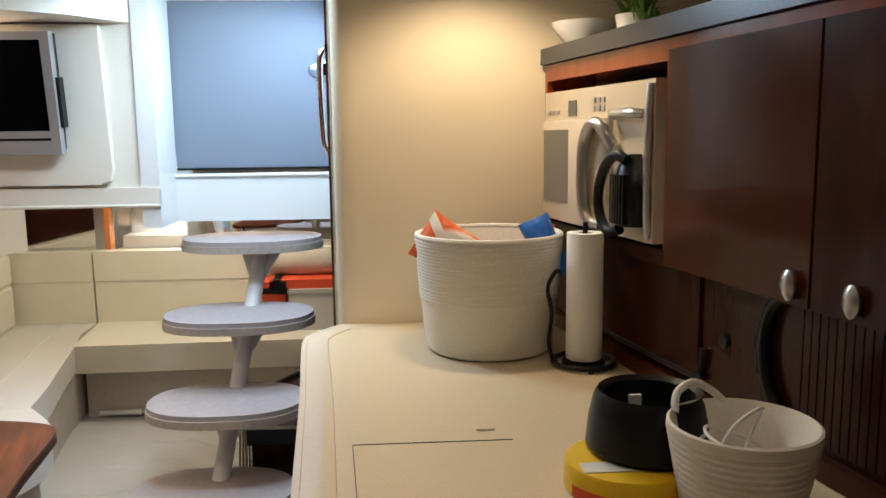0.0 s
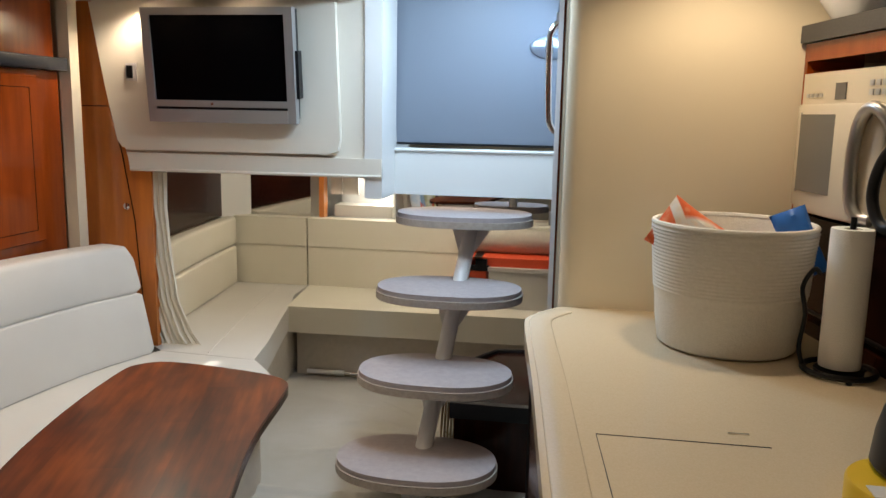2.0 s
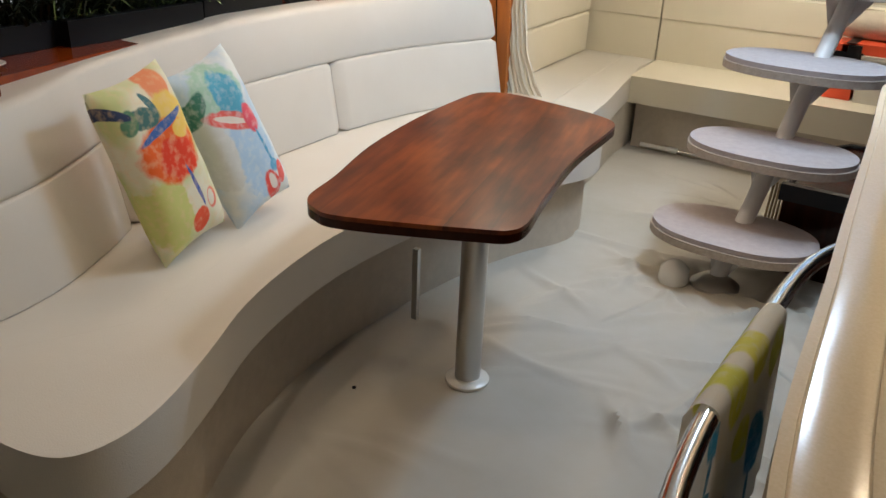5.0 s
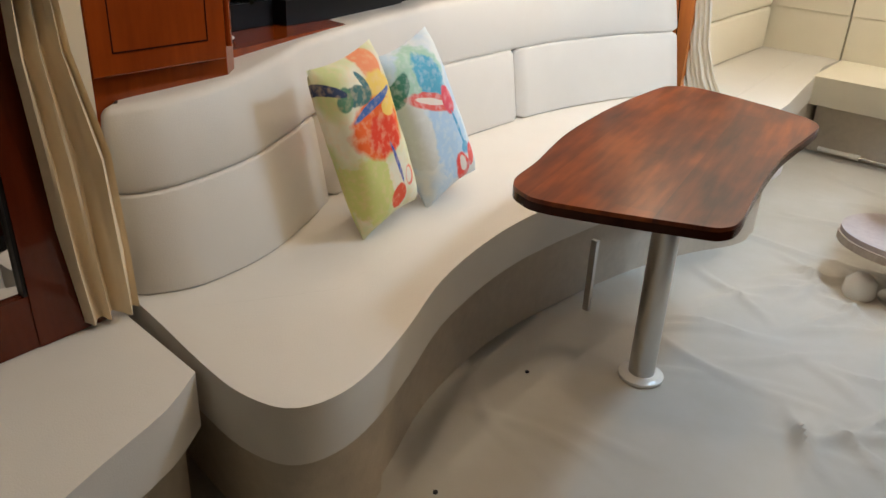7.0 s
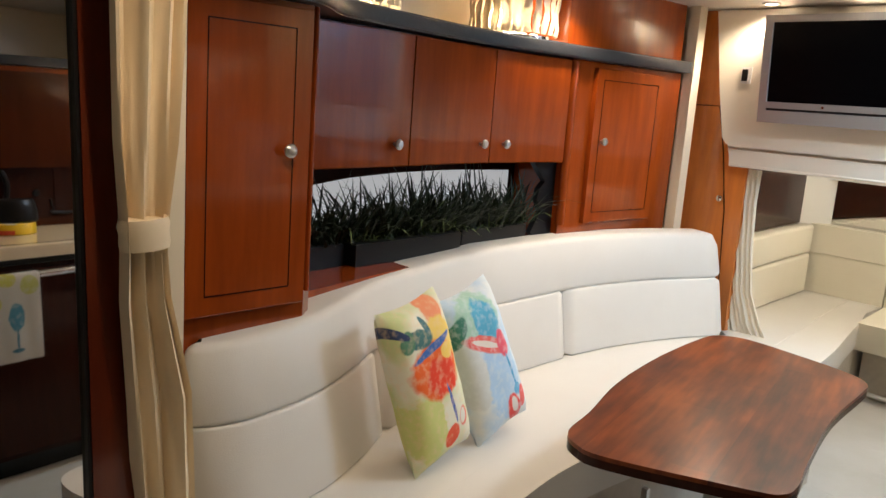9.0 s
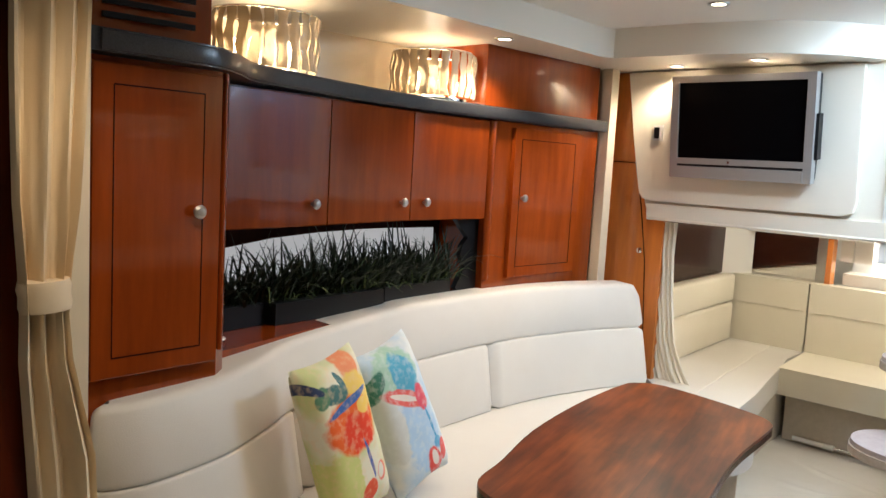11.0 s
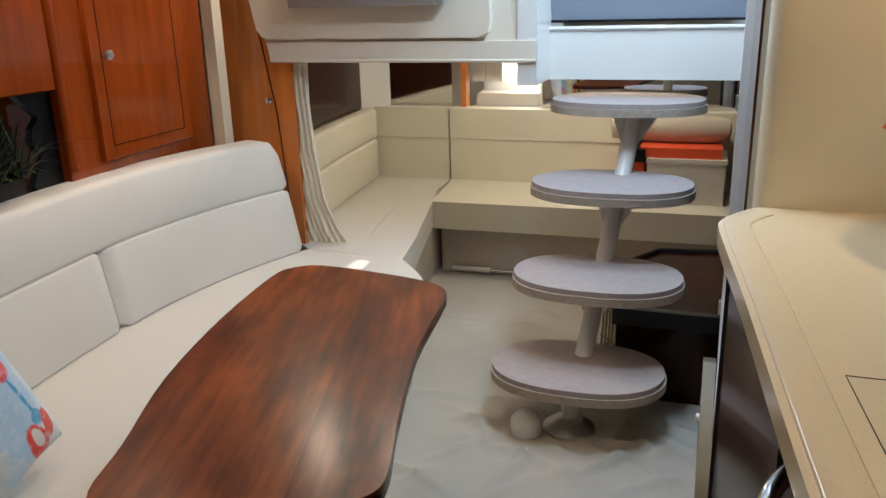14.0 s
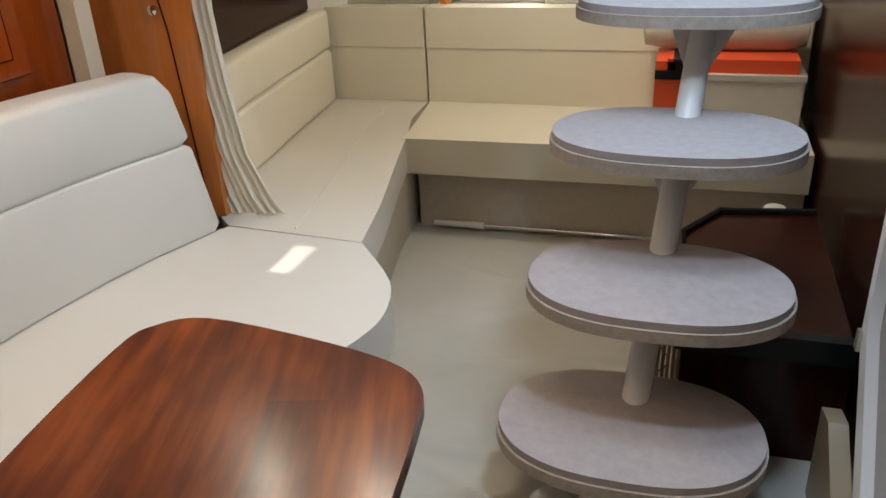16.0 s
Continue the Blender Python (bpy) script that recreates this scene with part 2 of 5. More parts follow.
def resample(poly, step=0.04, start=0.0, end=None):
    """Points at even steps along a plan line, from a length to a length."""
    pts = [Vector((p[0], p[1])) for p in poly]
    cum = [0.0]
    for a, b in zip(pts[:-1], pts[1:]):
        cum.append(cum[-1] + (b - a).length)
    end = cum[-1] if end is None else end
    n = max(1, round((end - start) / step))
    out = []
    for k in range(n + 1):
        s = start + (end - start) * k / n
        j = max(i for i in range(len(cum) - 1) if cum[i] <= s + 1e-9)
        u = (s - cum[j]) / max(cum[j + 1] - cum[j], 1e-9)
        out.append(tuple(pts[j].lerp(pts[j + 1], u)))
    return out


def structure(name, bm, material, label="", smooth=True):
    return tagged(part(name, bm, material, None, label, smooth), label, kind="structure")


# faint emission stands in for bright reflections at the back of the niche
GLOWPANE = bpy.data.materials.new("glowing_pane")
GLOWPANE.use_nodes = True
pb = GLOWPANE.node_tree.nodes["Principled BSDF"]
pb.inputs["Base Color"].default_value = (0.7, 0.7, 0.68, 1)
pb.inputs["Roughness"].default_value = 0.5
pb.inputs["Emission Color"].default_value = (0.95, 0.97, 1.0, 1)
pb.inputs["Emission Strength"].default_value = 0.30


LACQUER = mat("lacquered_cherry", (0.11, 0.024, 0.009), 0.12, dark=(0.07, 0.013, 0.006), scale=4, stretch=(4, 4, 0.8), coat=0.8, spec=0.2)
TREADSIDE = mat("tan_carpet_edge", (0.50, 0.43, 0.36), 0.95, dark=(0.36, 0.30, 0.25), scale=60, bump=1.0, bump_scale=400)
# tan taken darker so the colour carries the shade beside the stairs
TAN_SHADED = mat("shaded_tan_panel", (0.30, 0.23, 0.14), 0.4, dark=(0.24, 0.18, 0.11), scale=4)
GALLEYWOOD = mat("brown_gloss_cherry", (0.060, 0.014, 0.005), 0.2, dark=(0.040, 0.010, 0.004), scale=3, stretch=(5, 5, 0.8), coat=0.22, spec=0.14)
FRAMEWOOD = mat("dark_red_cherry", (0.12, 0.020, 0.006), 0.24, dark=(0.07, 0.011, 0.004), scale=4, stretch=(6, 6, 0.8), coat=0.4, spec=0.2)
CURTAIN_PALE = mat("pale_curtain_cloth", (0.76, 0.70, 0.58), 0.6, dark=(0.70, 0.63, 0.51), scale=5, bump=0.3, bump_scale=500)
PLATE = mat("brushed_chrome_plate", (0.42, 0.52, 0.66), 0.28, 0.8)


# ---- structure ----
ZC, ZS = 1.96, 1.84
HATCH = (-0.63, -0.54, 2.86, 3.02)
ceil = box(-2.7, 1.2, -1.6, HATCH[2], ZC, ZC + 0.05)
box(-2.7, HATCH[0], HATCH[2], HATCH[3], ZC, ZC + 0.05, bm=ceil)
box(HATCH[1], 1.2, HATCH[2], HATCH[3], ZC, ZC + 0.05, bm=ceil)
box(-2.7, 1.2, HATCH[3], 5.0, ZC, ZC + 0.05, bm=ceil)
structure("ceiling", ceil, CEILING, "white padded vinyl headliner over the cabin")
soffit_line = [(-2.56, -1.6), (-1.86, -1.6), (-1.89, 1.0), (-1.93, 2.2), (-1.955, 2.60), (-1.93, 2.67), (-1.6, 2.69), (-1.3, 2.76), (-1.1, 2.90), (-0.93, 3.14), (-0.90, 3.3), (-0.90, 4.62), (-2.56, 4.62)]
structure("soffit", prism(soffit_line, ZS, ZC, 0.006), PANELCREAM, "cream moulded soffit with recessed downlights")
structure("wall_port", box(-2.62, -2.56, -1.6, 5.0, 0, ZC), WALLCREAM, "cream port side hull lining")
structure("wall_starboard", box(1.2, 1.26, -1.6, 5.0, 0, ZC), WALLCREAM, "cream starboard side hull lining")
structure("wall_forward", box(-2.6, 1.2, -1.66, -1.6, 0, ZC), WALLCREAM, "cream bulkhead at the forward end")
structure("wall_aft", box(-2.6, 1.2, 4.95, 5.0, 0, ZC), GEL, "white bulkhead behind the aft berth")
structure("wall_side", box(-0.14, -0.10, 3.36, 4.95, 0, ZC), DARKWOOD, "dark gloss wood panelling beside the aft berth")
gw = [(-0.10, 2.262), (0.62, 2.262), (1.2, 2.262), (1.2, 2.34), (-0.10, 2.34)] + [(-0.125 + 0.045 * math.cos(radians(a)), 2.302 + 0.04 * math.sin(radians(a))) for a in range(105, 260, 15)]
structure("wall_galley", prism(gw, 0, ZC), WALLCREAM, "cream laminate bulkhead with a rounded edge at the end of the galley")

# the canvas over the sole, with folds
fb = bmesh.new()
NX, NY = 150, 320
random.seed(5)
folds = [(random.uniform(-1.1, -0.2), random.uniform(1.6, 2.7), random.uniform(-1.2, 1.2), random.uniform(0.15, 0.4), random.uniform(0.005, 0.014)) for _ in range(40)]
folds += [(random.uniform(-1.2, 0.0), random.uniform(0.0, 1.8), random.uniform(-0.6, 0.9), random.uniform(0.2, 0.5), random.uniform(0.002, 0.006)) for _ in range(16)]
folds += [(random.uniform(-1.3, -0.7), random.uniform(2.8, 3.8), random.uniform(-0.5, 0.5), random.uniform(0.15, 0.4), random.uniform(0.003, 0.008)) for _ in range(12)]

folds += [(-0.80 + 0.19 * math.cos(a), 2.52 + 0.15 * math.sin(a), a + 0.5, 0.12, 0.009) for a in (0.7 * k for k in range(9))]


def cloth_height(x, y):
    h = 0.0015 * noise.noise(Vector((x * 5, y * 5, 0)))
    for fx, fy, fa, fl, fh in folds:
        dx, dy = x - fx, y - fy
        u, v = dx * math.cos(fa) + dy * math.sin(fa), -dx * math.sin(fa) + dy * math.cos(fa)
        v += 0.03 * math.sin(u * 9 + fx * 20)
        if abs(u) < fl and abs(v) < 0.06:
            h += 1.5 * fh * math.exp(-(v / 0.018) ** 2) * math.cos(u / fl * 1.57) ** 2
    edge = 2.70 + 0.12 * (x + 1.2) + 0.02 * math.sin(x * 8)
    h += 0.013 * math.exp(-((y - edge) / 0.02) ** 2) * (1 if x < -0.55 else 0)
    return h


grid = [[fb.verts.new((-1.75 + 1.75 * a / NX, -0.6 + 4.75 * b / NY, 0.002 + max(0, 0.002 + cloth_height(-1.75 + 1.75 * a / NX, -0.6 + 4.75 * b / NY)))) for a in range(NX + 1)] for b in range(NY + 1)]
for b in range(NY):
    for a in range(NX):
        fb.faces.new((grid[b][a], grid[b][a + 1], grid[b + 1][a + 1], grid[b + 1][a]))
structure("floor", box(-2.6, 1.2, -1.6, 5.0, -0.06, 0.0), FLOORCLOTH, "cream cabin sole")
structure("floor_cover", fb, FLOORCLOTH, "wrinkled cream canvas cover spread over the cabin sole")


# ---- settee ----
BACK = [(-1.735, 0.425), (-1.665, 0.45), (-1.63, 0.52), (-1.625, 0.60), (-1.66, 0.76), (-1.76, 0.955), (-1.86, 1.13), (-1.955, 1.5), (-2.005, 1.89), (-2.02, 2.3), (-1.96, 2.7), (-1.88, 2.96), (-1.85, 3.04)]
CURVE = rounded(BACK, 4, False)
CLEN = sum((Vector(b) - Vector(a)).length for a, b in zip(CURVE[:-1], CURVE[1:]))


def pad(name, parent, s0, s1, z0, z1, o_front, lean, thick, round_end, label=""):
    """A cushion along the curved back: leaning away from the room by lean over its height."""
    line = resample(CURVE, 0.03, s0, s1)
    length = s1 - s0

    def section(u):
        d = min(u, 1 - u) * length
        k = 1 - math.sqrt(max(0.0, 1 - min(1.0, (round_end - d) / round_end) ** 2)) if d < round_end else 0
        r = 0.022 if z1 > 0.8 else 0.010
        top = z1 - k * round_end * 0.75
        bulge = o_front - k * 0.02
        out = []
        for o, z in rect_section(-thick + k * 0.012, bulge, z0 + (k * 0.01), top, r, 4):
            out.append((o - lean * max(0, z - 0.40), z))
        mid = (z0 + top) / 2
        return [(o + (0.008 * math.sin(math.pi * (z - z0) / max(top - z0, 0.01)) if o > -thick / 2 else 0), z) for o, z in out]

    bm = sweep(line, section)
    for v in bm.verts:
        w = (v.co.z - 0.4) / 0.48
        near, far = min(1, max(0, (0.80 - v.co.y) / 0.3)), min(1, max(0, (v.co.y - 2.55) / 0.45))
        v.co.y -= w * (0.05 * near + 0.06 * far)
        v.co.z -= 0.085 * w * min(1, max(0, (1.7 - v.co.y) / 1.25))
        high = max(0.0, v.co.z + 0.02 - 0.62) / 0.22
        v.co.z -= min(1, high) * (0.030 * min(1, max(0, (v.co.y - 0.5) / 1.1)) - 0.004 * min(1, max(0, (v.co.y - 1.5) / 1.2)))
    return part(name, bm, VINYL, parent, label)


t = thing("curved_settee", "long curved cream vinyl settee with a high padded back", "sofa")
SEATLINE = [(-1.72, 0.425), (-1.51, 0.415), (-1.36, 0.405), (-1.22, 0.405), (-1.12, 0.44), (-1.09, 0.52), (-1.11, 0.63), (-1.18, 0.79), (-1.28, 0.99), (-1.35, 1.22), (-1.385, 1.45), (-1.385, 1.75), (-1.355, 2.1), (-1.29, 2.38), (-1.22, 2.56), (-1.205, 2.68), (-1.25, 2.83), (-1.40, 3.02)]
front = rounded(SEATLINE, 4, False)
seat_outline = [tuple(p) for p in front] + [(-1.83, 3.05), (-1.95, 2.85), (-2.06, 2.6), (-2.10, 2.2), (-2.09, 1.8), (-2.03, 1.45), (-1.93, 1.1), (-1.80, 0.85), (-1.74, 0.6)]
part("seat", prism(seat_outline, 0.275, 0.402, 0.042, 6), VINYL, t)
base_line = [(p[0] - 0.055, p[1] + (0.05 if p[1] < 0.7 else 0)) for p in front]
part("base", prism(base_line + [(-1.85, 3.06), (-2.10, 2.2), (-2.0, 1.3), (-1.75, 0.5)], 0.0, 0.275), CARPET_WALL, t, "grey carpeted plinth")
for a, b in ((0.0, 0.78), (0.78, 1.84), (1.84, CLEN)):
    pad("lower_cushion", t, a + 0.001, b - 0.001, 0.402, 0.672, 0.02, 0.16, 0.10, 0.02)
pad("upper_cushion", t, 0.0, CLEN, 0.667, 0.890, 0.020, 0.16, 0.11, 0.065)
part("piping", tube([tuple(v) for v in [(-1.56, 0.44, 0.4), (-1.40, 0.78, 0.4), (-1.52, 1.2, 0.4), (-1.58, 1.7, 0.4), (-1.55, 2.2, 0.4), (-1.46, 2.7, 0.4), (-1.44, 3.0, 0.4)]], 0.0025, 6), VINYL, t, "sewn seam")
part("vertical_trim", box(-1.338, -1.318, 1.69, 1.705, 0.03, 0.27, 0.002), SATIN, t, "narrow steel strip")
for x, y in ((-1.262, 1.32), (-1.10, 0.80), (-1.30, 2.55)):
    part("screw_cap", lathe([(0.006, 0), (0.006, 0.004), (0.003, 0.006)], (x + 0.008, y, 0.004), 10), BLACK, t)

t = thing("corner_seat", "cream vinyl corner seat running aft from the settee, lit by daylight", "sofa")
part("seat", prism([(-1.405, 3.03), (-1.45, 3.3), (-1.54, 3.7), (-1.60, 3.985), (-1.655, 4.20), (-1.665, 4.46), (-2.12, 4.46), (-2.09, 4.0), (-2.02, 3.5), (-1.90, 3.12), (-1.84, 3.065)], 0.275, 0.399, 0.02, 3), VINYL, t)
part("base", prism([(-1.46, 3.05), (-1.50, 3.35), (-1.585, 3.8), (-1.60, 4.0), (-1.66, 4.46), (-2.12, 4.46), (-2.02, 3.5), (-1.86, 3.07)], 0, 0.275), CARPET_WALL, t, "grey carpeted plinth")
part("piping", tube([(-1.63, 3.08, 0.399), (-1.70, 3.5, 0.399), (-1.78, 4.0, 0.399), (-1.84, 4.45, 0.399)], 0.003, 6), VINYL, t, "sewn seam")
side = [(-1.93, 3.20), (-2.00, 3.5), (-2.05, 3.9), (-2.085, 4.25), (-2.10, 4.40)]
part("lower_cushion", sweep(side, rect_section(-0.05, 0.02, 0.40, 0.630, 0.018)), VINYL_OLIVE, t)
part("upper_cushion", sweep(side, rect_section(-0.06, 0.02, 0.633, 0.800, 0.02)), VINYL_OLIVE, t)

t = thing("aft_bench", "olive-cream vinyl bench seat across the aft end of the cabin", "sofa")
part("seat", prism([(-1.597, 3.930), (-1.0, 3.945), (-0.16, 3.960), (-0.16, 4.46), (-1.655, 4.46)], 0.262, 0.402, 0.026, 4), VINYL_OLIVE, t)
part("base", box(-1.58, -0.16, 4.03, 4.46, 0, 0.262), CARPET_WALL, t, "grey carpeted plinth")
for x0, x1 in ((-2.115, -1.668), (-1.658, -0.16)):
    part("lower_cushion", box(x0, x1, 4.455, 4.54, 0.40, 0.632, 0.012, 3), VINYL_OLIVE, t)
    part("upper_cushion", box(x0, x1, 4.45, 4.55, 0.634, 0.800, 0.016, 3), VINYL_OLIVE, t)

t = thing("forward_bench", "low cream vinyl bench with a rounded front beside the mirror", "bench")
bl = rounded([(-1.33, 0.385), (-1.26, 0.29), (-1.20, 0.15), (-1.14, 0.02), (-1.07, -0.15), (-1.06, -0.5), (-1.06, -0.9)], 3, False)
bo = [tuple(p) for p in bl] + [(-1.615, -0.9), (-1.615, 0.0), (-1.65, 0.385)]
part("seat", prism(bo, 0.27, 0.395, 0.040, 6), VINYL, t)
part("base", prism([(p[0] - 0.05, min(p[1], 0.37)) for p in bl] + [(-1.615, -0.9), (-1.64, 0.37)], 0, 0.27), CARPET_WALL, t, "grey carpeted plinth")

# ---- mirror bulkhead and curtains ----
t = thing("mirror_door", "tall mirror in a dark cherry frame above the forward bench", "mirror")
part("panel", box(-1.70, -1.645, -1.2, 0.345, 0.396, ZS), FRAMEWOOD, t)
part("frame", box(-1.645, -1.612, 0.205, 0.345, 0.396, ZS, 0.004), FRAMEWOOD, t)
part("bottom_rail", box(-1.645, -1.615, -1.2, 0.205, 0.396, 0.505, 0.004), FRAMEWOOD, t)
part("top_rail", box(-1.645, -1.615, -1.2, 0.205, ZS - 0.06, ZS, 0.004), FRAMEWOOD, t)
part("pane", box(-1.645, -1.628, -1.2, 0.205, 0.505, ZS - 0.06), MIRROR, t, "clear mirror pane")
part("edge_strip", box(-1.628, -1.616, 0.198, 0.205, 0.505, ZS - 0.06), BLACK, t)
t.matrix_basis = pose(-1.63, 0.345, 0.396, 0, -2.8, 7.4) @ pose(1.63, -0.345, -0.396)


def curtain(parent, path, cloth, folds_n=9, depth=0.02):
    """A hanging curtain: path of (z, cx, cy, half width, direction degrees) rows from top to bottom."""
    rings = []
    nw = folds_n * 8
    for z, cx, cy, hw, ang in path:
        ring = []
        c, s = math.cos(radians(ang)), math.sin(radians(ang))
        tight = min(1.0, hw / 0.12)
        for k in range(nw + 1):
            u = -1 + 2 * k / nw
            w = math.sin(u * math.pi * folds_n + 0.8 * math.sin(z * 3 + u * 4)) * depth * (0.6 + 0.4 * math.sin(k * 0.7)) + 0.004 * math.sin(z * 14 + k)
            ring.append((cx + c * u * hw - s * w, cy + s * u * hw + c * w, z))
        rings.append(ring)
    fine = []
    for a, b in zip(rings[:-1], rings[1:]):
        for j in range(4):
            fine.append([Vector(p).lerp(Vector(q), j / 4) for p, q in zip(a, b)])
    fine.append([Vector(p) for p in rings[-1]])
    bm = loft(fine, closed=False, caps=False)
    return part("cloth", bm, cloth, parent)


t = thing("forward_curtain", "cream curtain gathered by a tieback between mirror and cabinet", "curtain")
curtain(t, [(ZS, -1.60, 0.315, 0.075, 84), (1.5, -1.59, 0.305, 0.068, 84), (1.25, -1.59, 0.30, 0.058, 84), (1.12, -1.585, 0.297, 0.046, 84), (1.04, -1.585, 0.297, 0.042, 84), (0.95, -1.585, 0.30, 0.046, 84), (0.75, -1.59, 0.33, 0.062, 84), (0.55, -1.60, 0.345, 0.062, 84), (0.41, -1.60, 0.355, 0.055, 84)], CURTAIN, folds_n=3, depth=0.028)
band = lathe([(0.052, 0), (0.055, 0.010), (0.053, 0.03), (0.056, 0.045), (0.052, 0.058)], (0, 0, 0), 24)
for v in band.verts:
    v.co.x *= 0.62
tb = part("tieback", band, CURTAIN, t)
tb.matrix_basis = pose(-1.583, 0.297, 1.05, 4, 0, 4) @ pose(0, 0, 0) @ Matrix.Diagonal((1, 0.88, 1, 1))
structure("jamb", box(-1.72, -1.655, 0.355, 0.405, 0.396, ZS, 0.006), WALLCREAM, "cream jamb strip beside the curtain")

t = thing("aft_curtain", "cream curtain hanging below the television panel onto the corner seat", "curtain")
curtain(t, [(1.15, -1.90, 3.14, 0.075, 0), (1.0, -1.895, 3.14, 0.07, 0), (0.8, -1.875, 3.14, 0.062, 2), (0.6, -1.85, 3.145, 0.062, 5), (0.46, -1.81, 3.15, 0.075, 8), (0.405, -1.785, 3.155, 0.082, 10)], CURTAIN_PALE, folds_n=6, depth=0.013)


# ---- cushions with prints ----
def print_material(name, ground, blobs):
    """Cloth with painted blots: (x, z, half width, half height, turn, colour, wobble) in metres on the cushion's face."""
    m = bpy.data.materials.new(name)
    m.use_nodes = True
    nt, L = m.node_tree, m.node_tree.links
    N = nt.nodes.new
    b = nt.nodes["Principled BSDF"]
    b.inputs["Roughness"].default_value = 0.8
    tc = N("ShaderNodeTexCoord")
    wob = N("ShaderNodeTexNoise")
    wob.inputs["Scale"].default_value = 38
    wob.inputs["Detail"].default_value = 4
    L.new(tc.outputs["Object"], wob.inputs["Vector"])
    wash = N("ShaderNodeTexNoise")
    wash.inputs["Scale"].default_value = 9
    L.new(tc.outputs["Object"], wash.inputs["Vector"])
    mix0 = N("ShaderNodeMix")
    mix0.data_type = "RGBA"
    mix0.inputs["A"].default_value = (*ground[0], 1)
    mix0.inputs["B"].default_value = (*ground[1], 1)
    rr = N("ShaderNodeMapRange")
    rr.inputs["From Min"].default_value, rr.inputs["From Max"].default_value = 0.42, 0.6
    L.new(wash.outputs["Fac"], rr.inputs["Value"])
    L.new(rr.outputs["Result"], mix0.inputs["Factor"])
    colour = mix0.outputs["Result"]
    for x, z, rx, rz, turn, col, wobble in blobs:
        mp = N("ShaderNodeMapping")
        mp.vector_type = "TEXTURE"
        mp.inputs["Location"].default_value = (x, 0, z)
        mp.inputs["Rotation"].default_value = (0, radians(turn), 0)
        mp.inputs["Scale"].default_value = (rx, 100, rz)
        L.new(tc.outputs["Object"], mp.inputs["Vector"])
        ln = N("ShaderNodeVectorMath")
        ln.operation = "LENGTH"
        L.new(mp.outputs["Vector"], ln.inputs[0])
        add = N("ShaderNodeMath")
        add.operation = "MULTIPLY_ADD"
        add.inputs[1].default_value = wobble
        L.new(wob.outputs["Fac"], add.inputs[0])
        L.new(ln.outputs["Value"], add.inputs[2])
        mr = N("ShaderNodeMapRange")
        mr.inputs["From Min"].default_value, mr.inputs["From Max"].default_value = 1.08 + wobble * 0.5, 0.92 + wobble * 0.5
        L.new(add.outputs["Value"], mr.inputs["Value"])
        mx = N("ShaderNodeMix")
        mx.data_type = "RGBA"
        mx.inputs["B"].default_value = (*col, 1)
        L.new(mr.outputs["Result"], mx.inputs["Factor"])
        L.new(colour, mx.inputs["A"])
        colour = mx.outputs["Result"]
    spl = N("ShaderNodeTexNoise")
    spl.inputs["Scale"].default_value, spl.inputs["Detail"].default_value = 55, 3
    L.new(tc.outputs["Object"], spl.inputs["Vector"])
    sr = N("ShaderNodeMapRange")
    sr.inputs["From Min"].default_value, sr.inputs["From Max"].default_value = 0.47, 0.66
    sr.inputs["To Max"].default_value = 0.34
    L.new(spl.outputs["Fac"], sr.inputs["Value"])
    pale = N("ShaderNodeMix")
    pale.data_type = "RGBA"
    pale.inputs["B"].default_value = (0.84, 0.62, 0.38, 1) if "orange" in name else (0.78, 0.80, 0.80, 1)
    L.new(sr.outputs["Result"], pale.inputs["Factor"])
    L.new(colour, pale.inputs["A"])
    L.new(pale.outputs["Result"], b.inputs["Base Color"])
    weave = N("ShaderNodeTexNoise")
    weave.inputs["Scale"].default_value = 500
    bp = N("ShaderNodeBump")
    bp.inputs["Strength"].default_value, bp.inputs["Distance"].default_value = 0.4, 0.001
    L.new(tc.outputs["Object"], weave.inputs["Vector"])
    L.new(weave.outputs["Fac"], bp.inputs["Height"])
    L.new(bp.outputs["Normal"], b.inputs["Normal"])
    return m


def pillow(name, label, material, w, h, thick, m):
    bm = bmesh.new()
    n = 22
    sheets = []
    for sgn in (-1, 1):
        rows = []
        for b in range(n + 1):
            v = -1 + 2 * b / n
            row = []
            for a in range(n + 1):
                u = -1 + 2 * a / n
                pinch_u = 1 - 0.10 * (1 - v * v) * abs(u) ** 3 - 0.0
                pinch_v = 1 - 0.07 * (1 - u * u) * abs(v) ** 3
                f = ((1 - u**4) * (1 - v**4)) ** 0.55
                y = sgn * thick / 2 * f * (1 + 0.08 * noise.noise(Vector((u * 2, v * 3, sgn))))
                y += 0.004 * f * math.sin(7 * v + 3 * u) * noise.noise(Vector((u, v * 4, 3 + sgn)))
                rnd_c = 1 - 0.015 * abs(u * v) ** 4
                row.append((w / 2 * u * pinch_u * rnd_c, y, h / 2 * v * pinch_v * rnd_c))
            rows.append(row)
        sheets.append(rows)
    for rows in sheets:
        vs = [[bm.verts.new(p) for p in row] for row in rows]
        for b in range(n):
            for a in range(n):
                bm.faces.new((vs[b][a], vs[b][a + 1], vs[b + 1][a + 1], vs[b + 1][a]))
    bmesh.ops.remove_doubles(bm, verts=bm.verts[:], dist=0.0006)
    ob = part(name, bm, material)
    ob.matrix_basis = m
    return tagged(ob, label, "pillow")


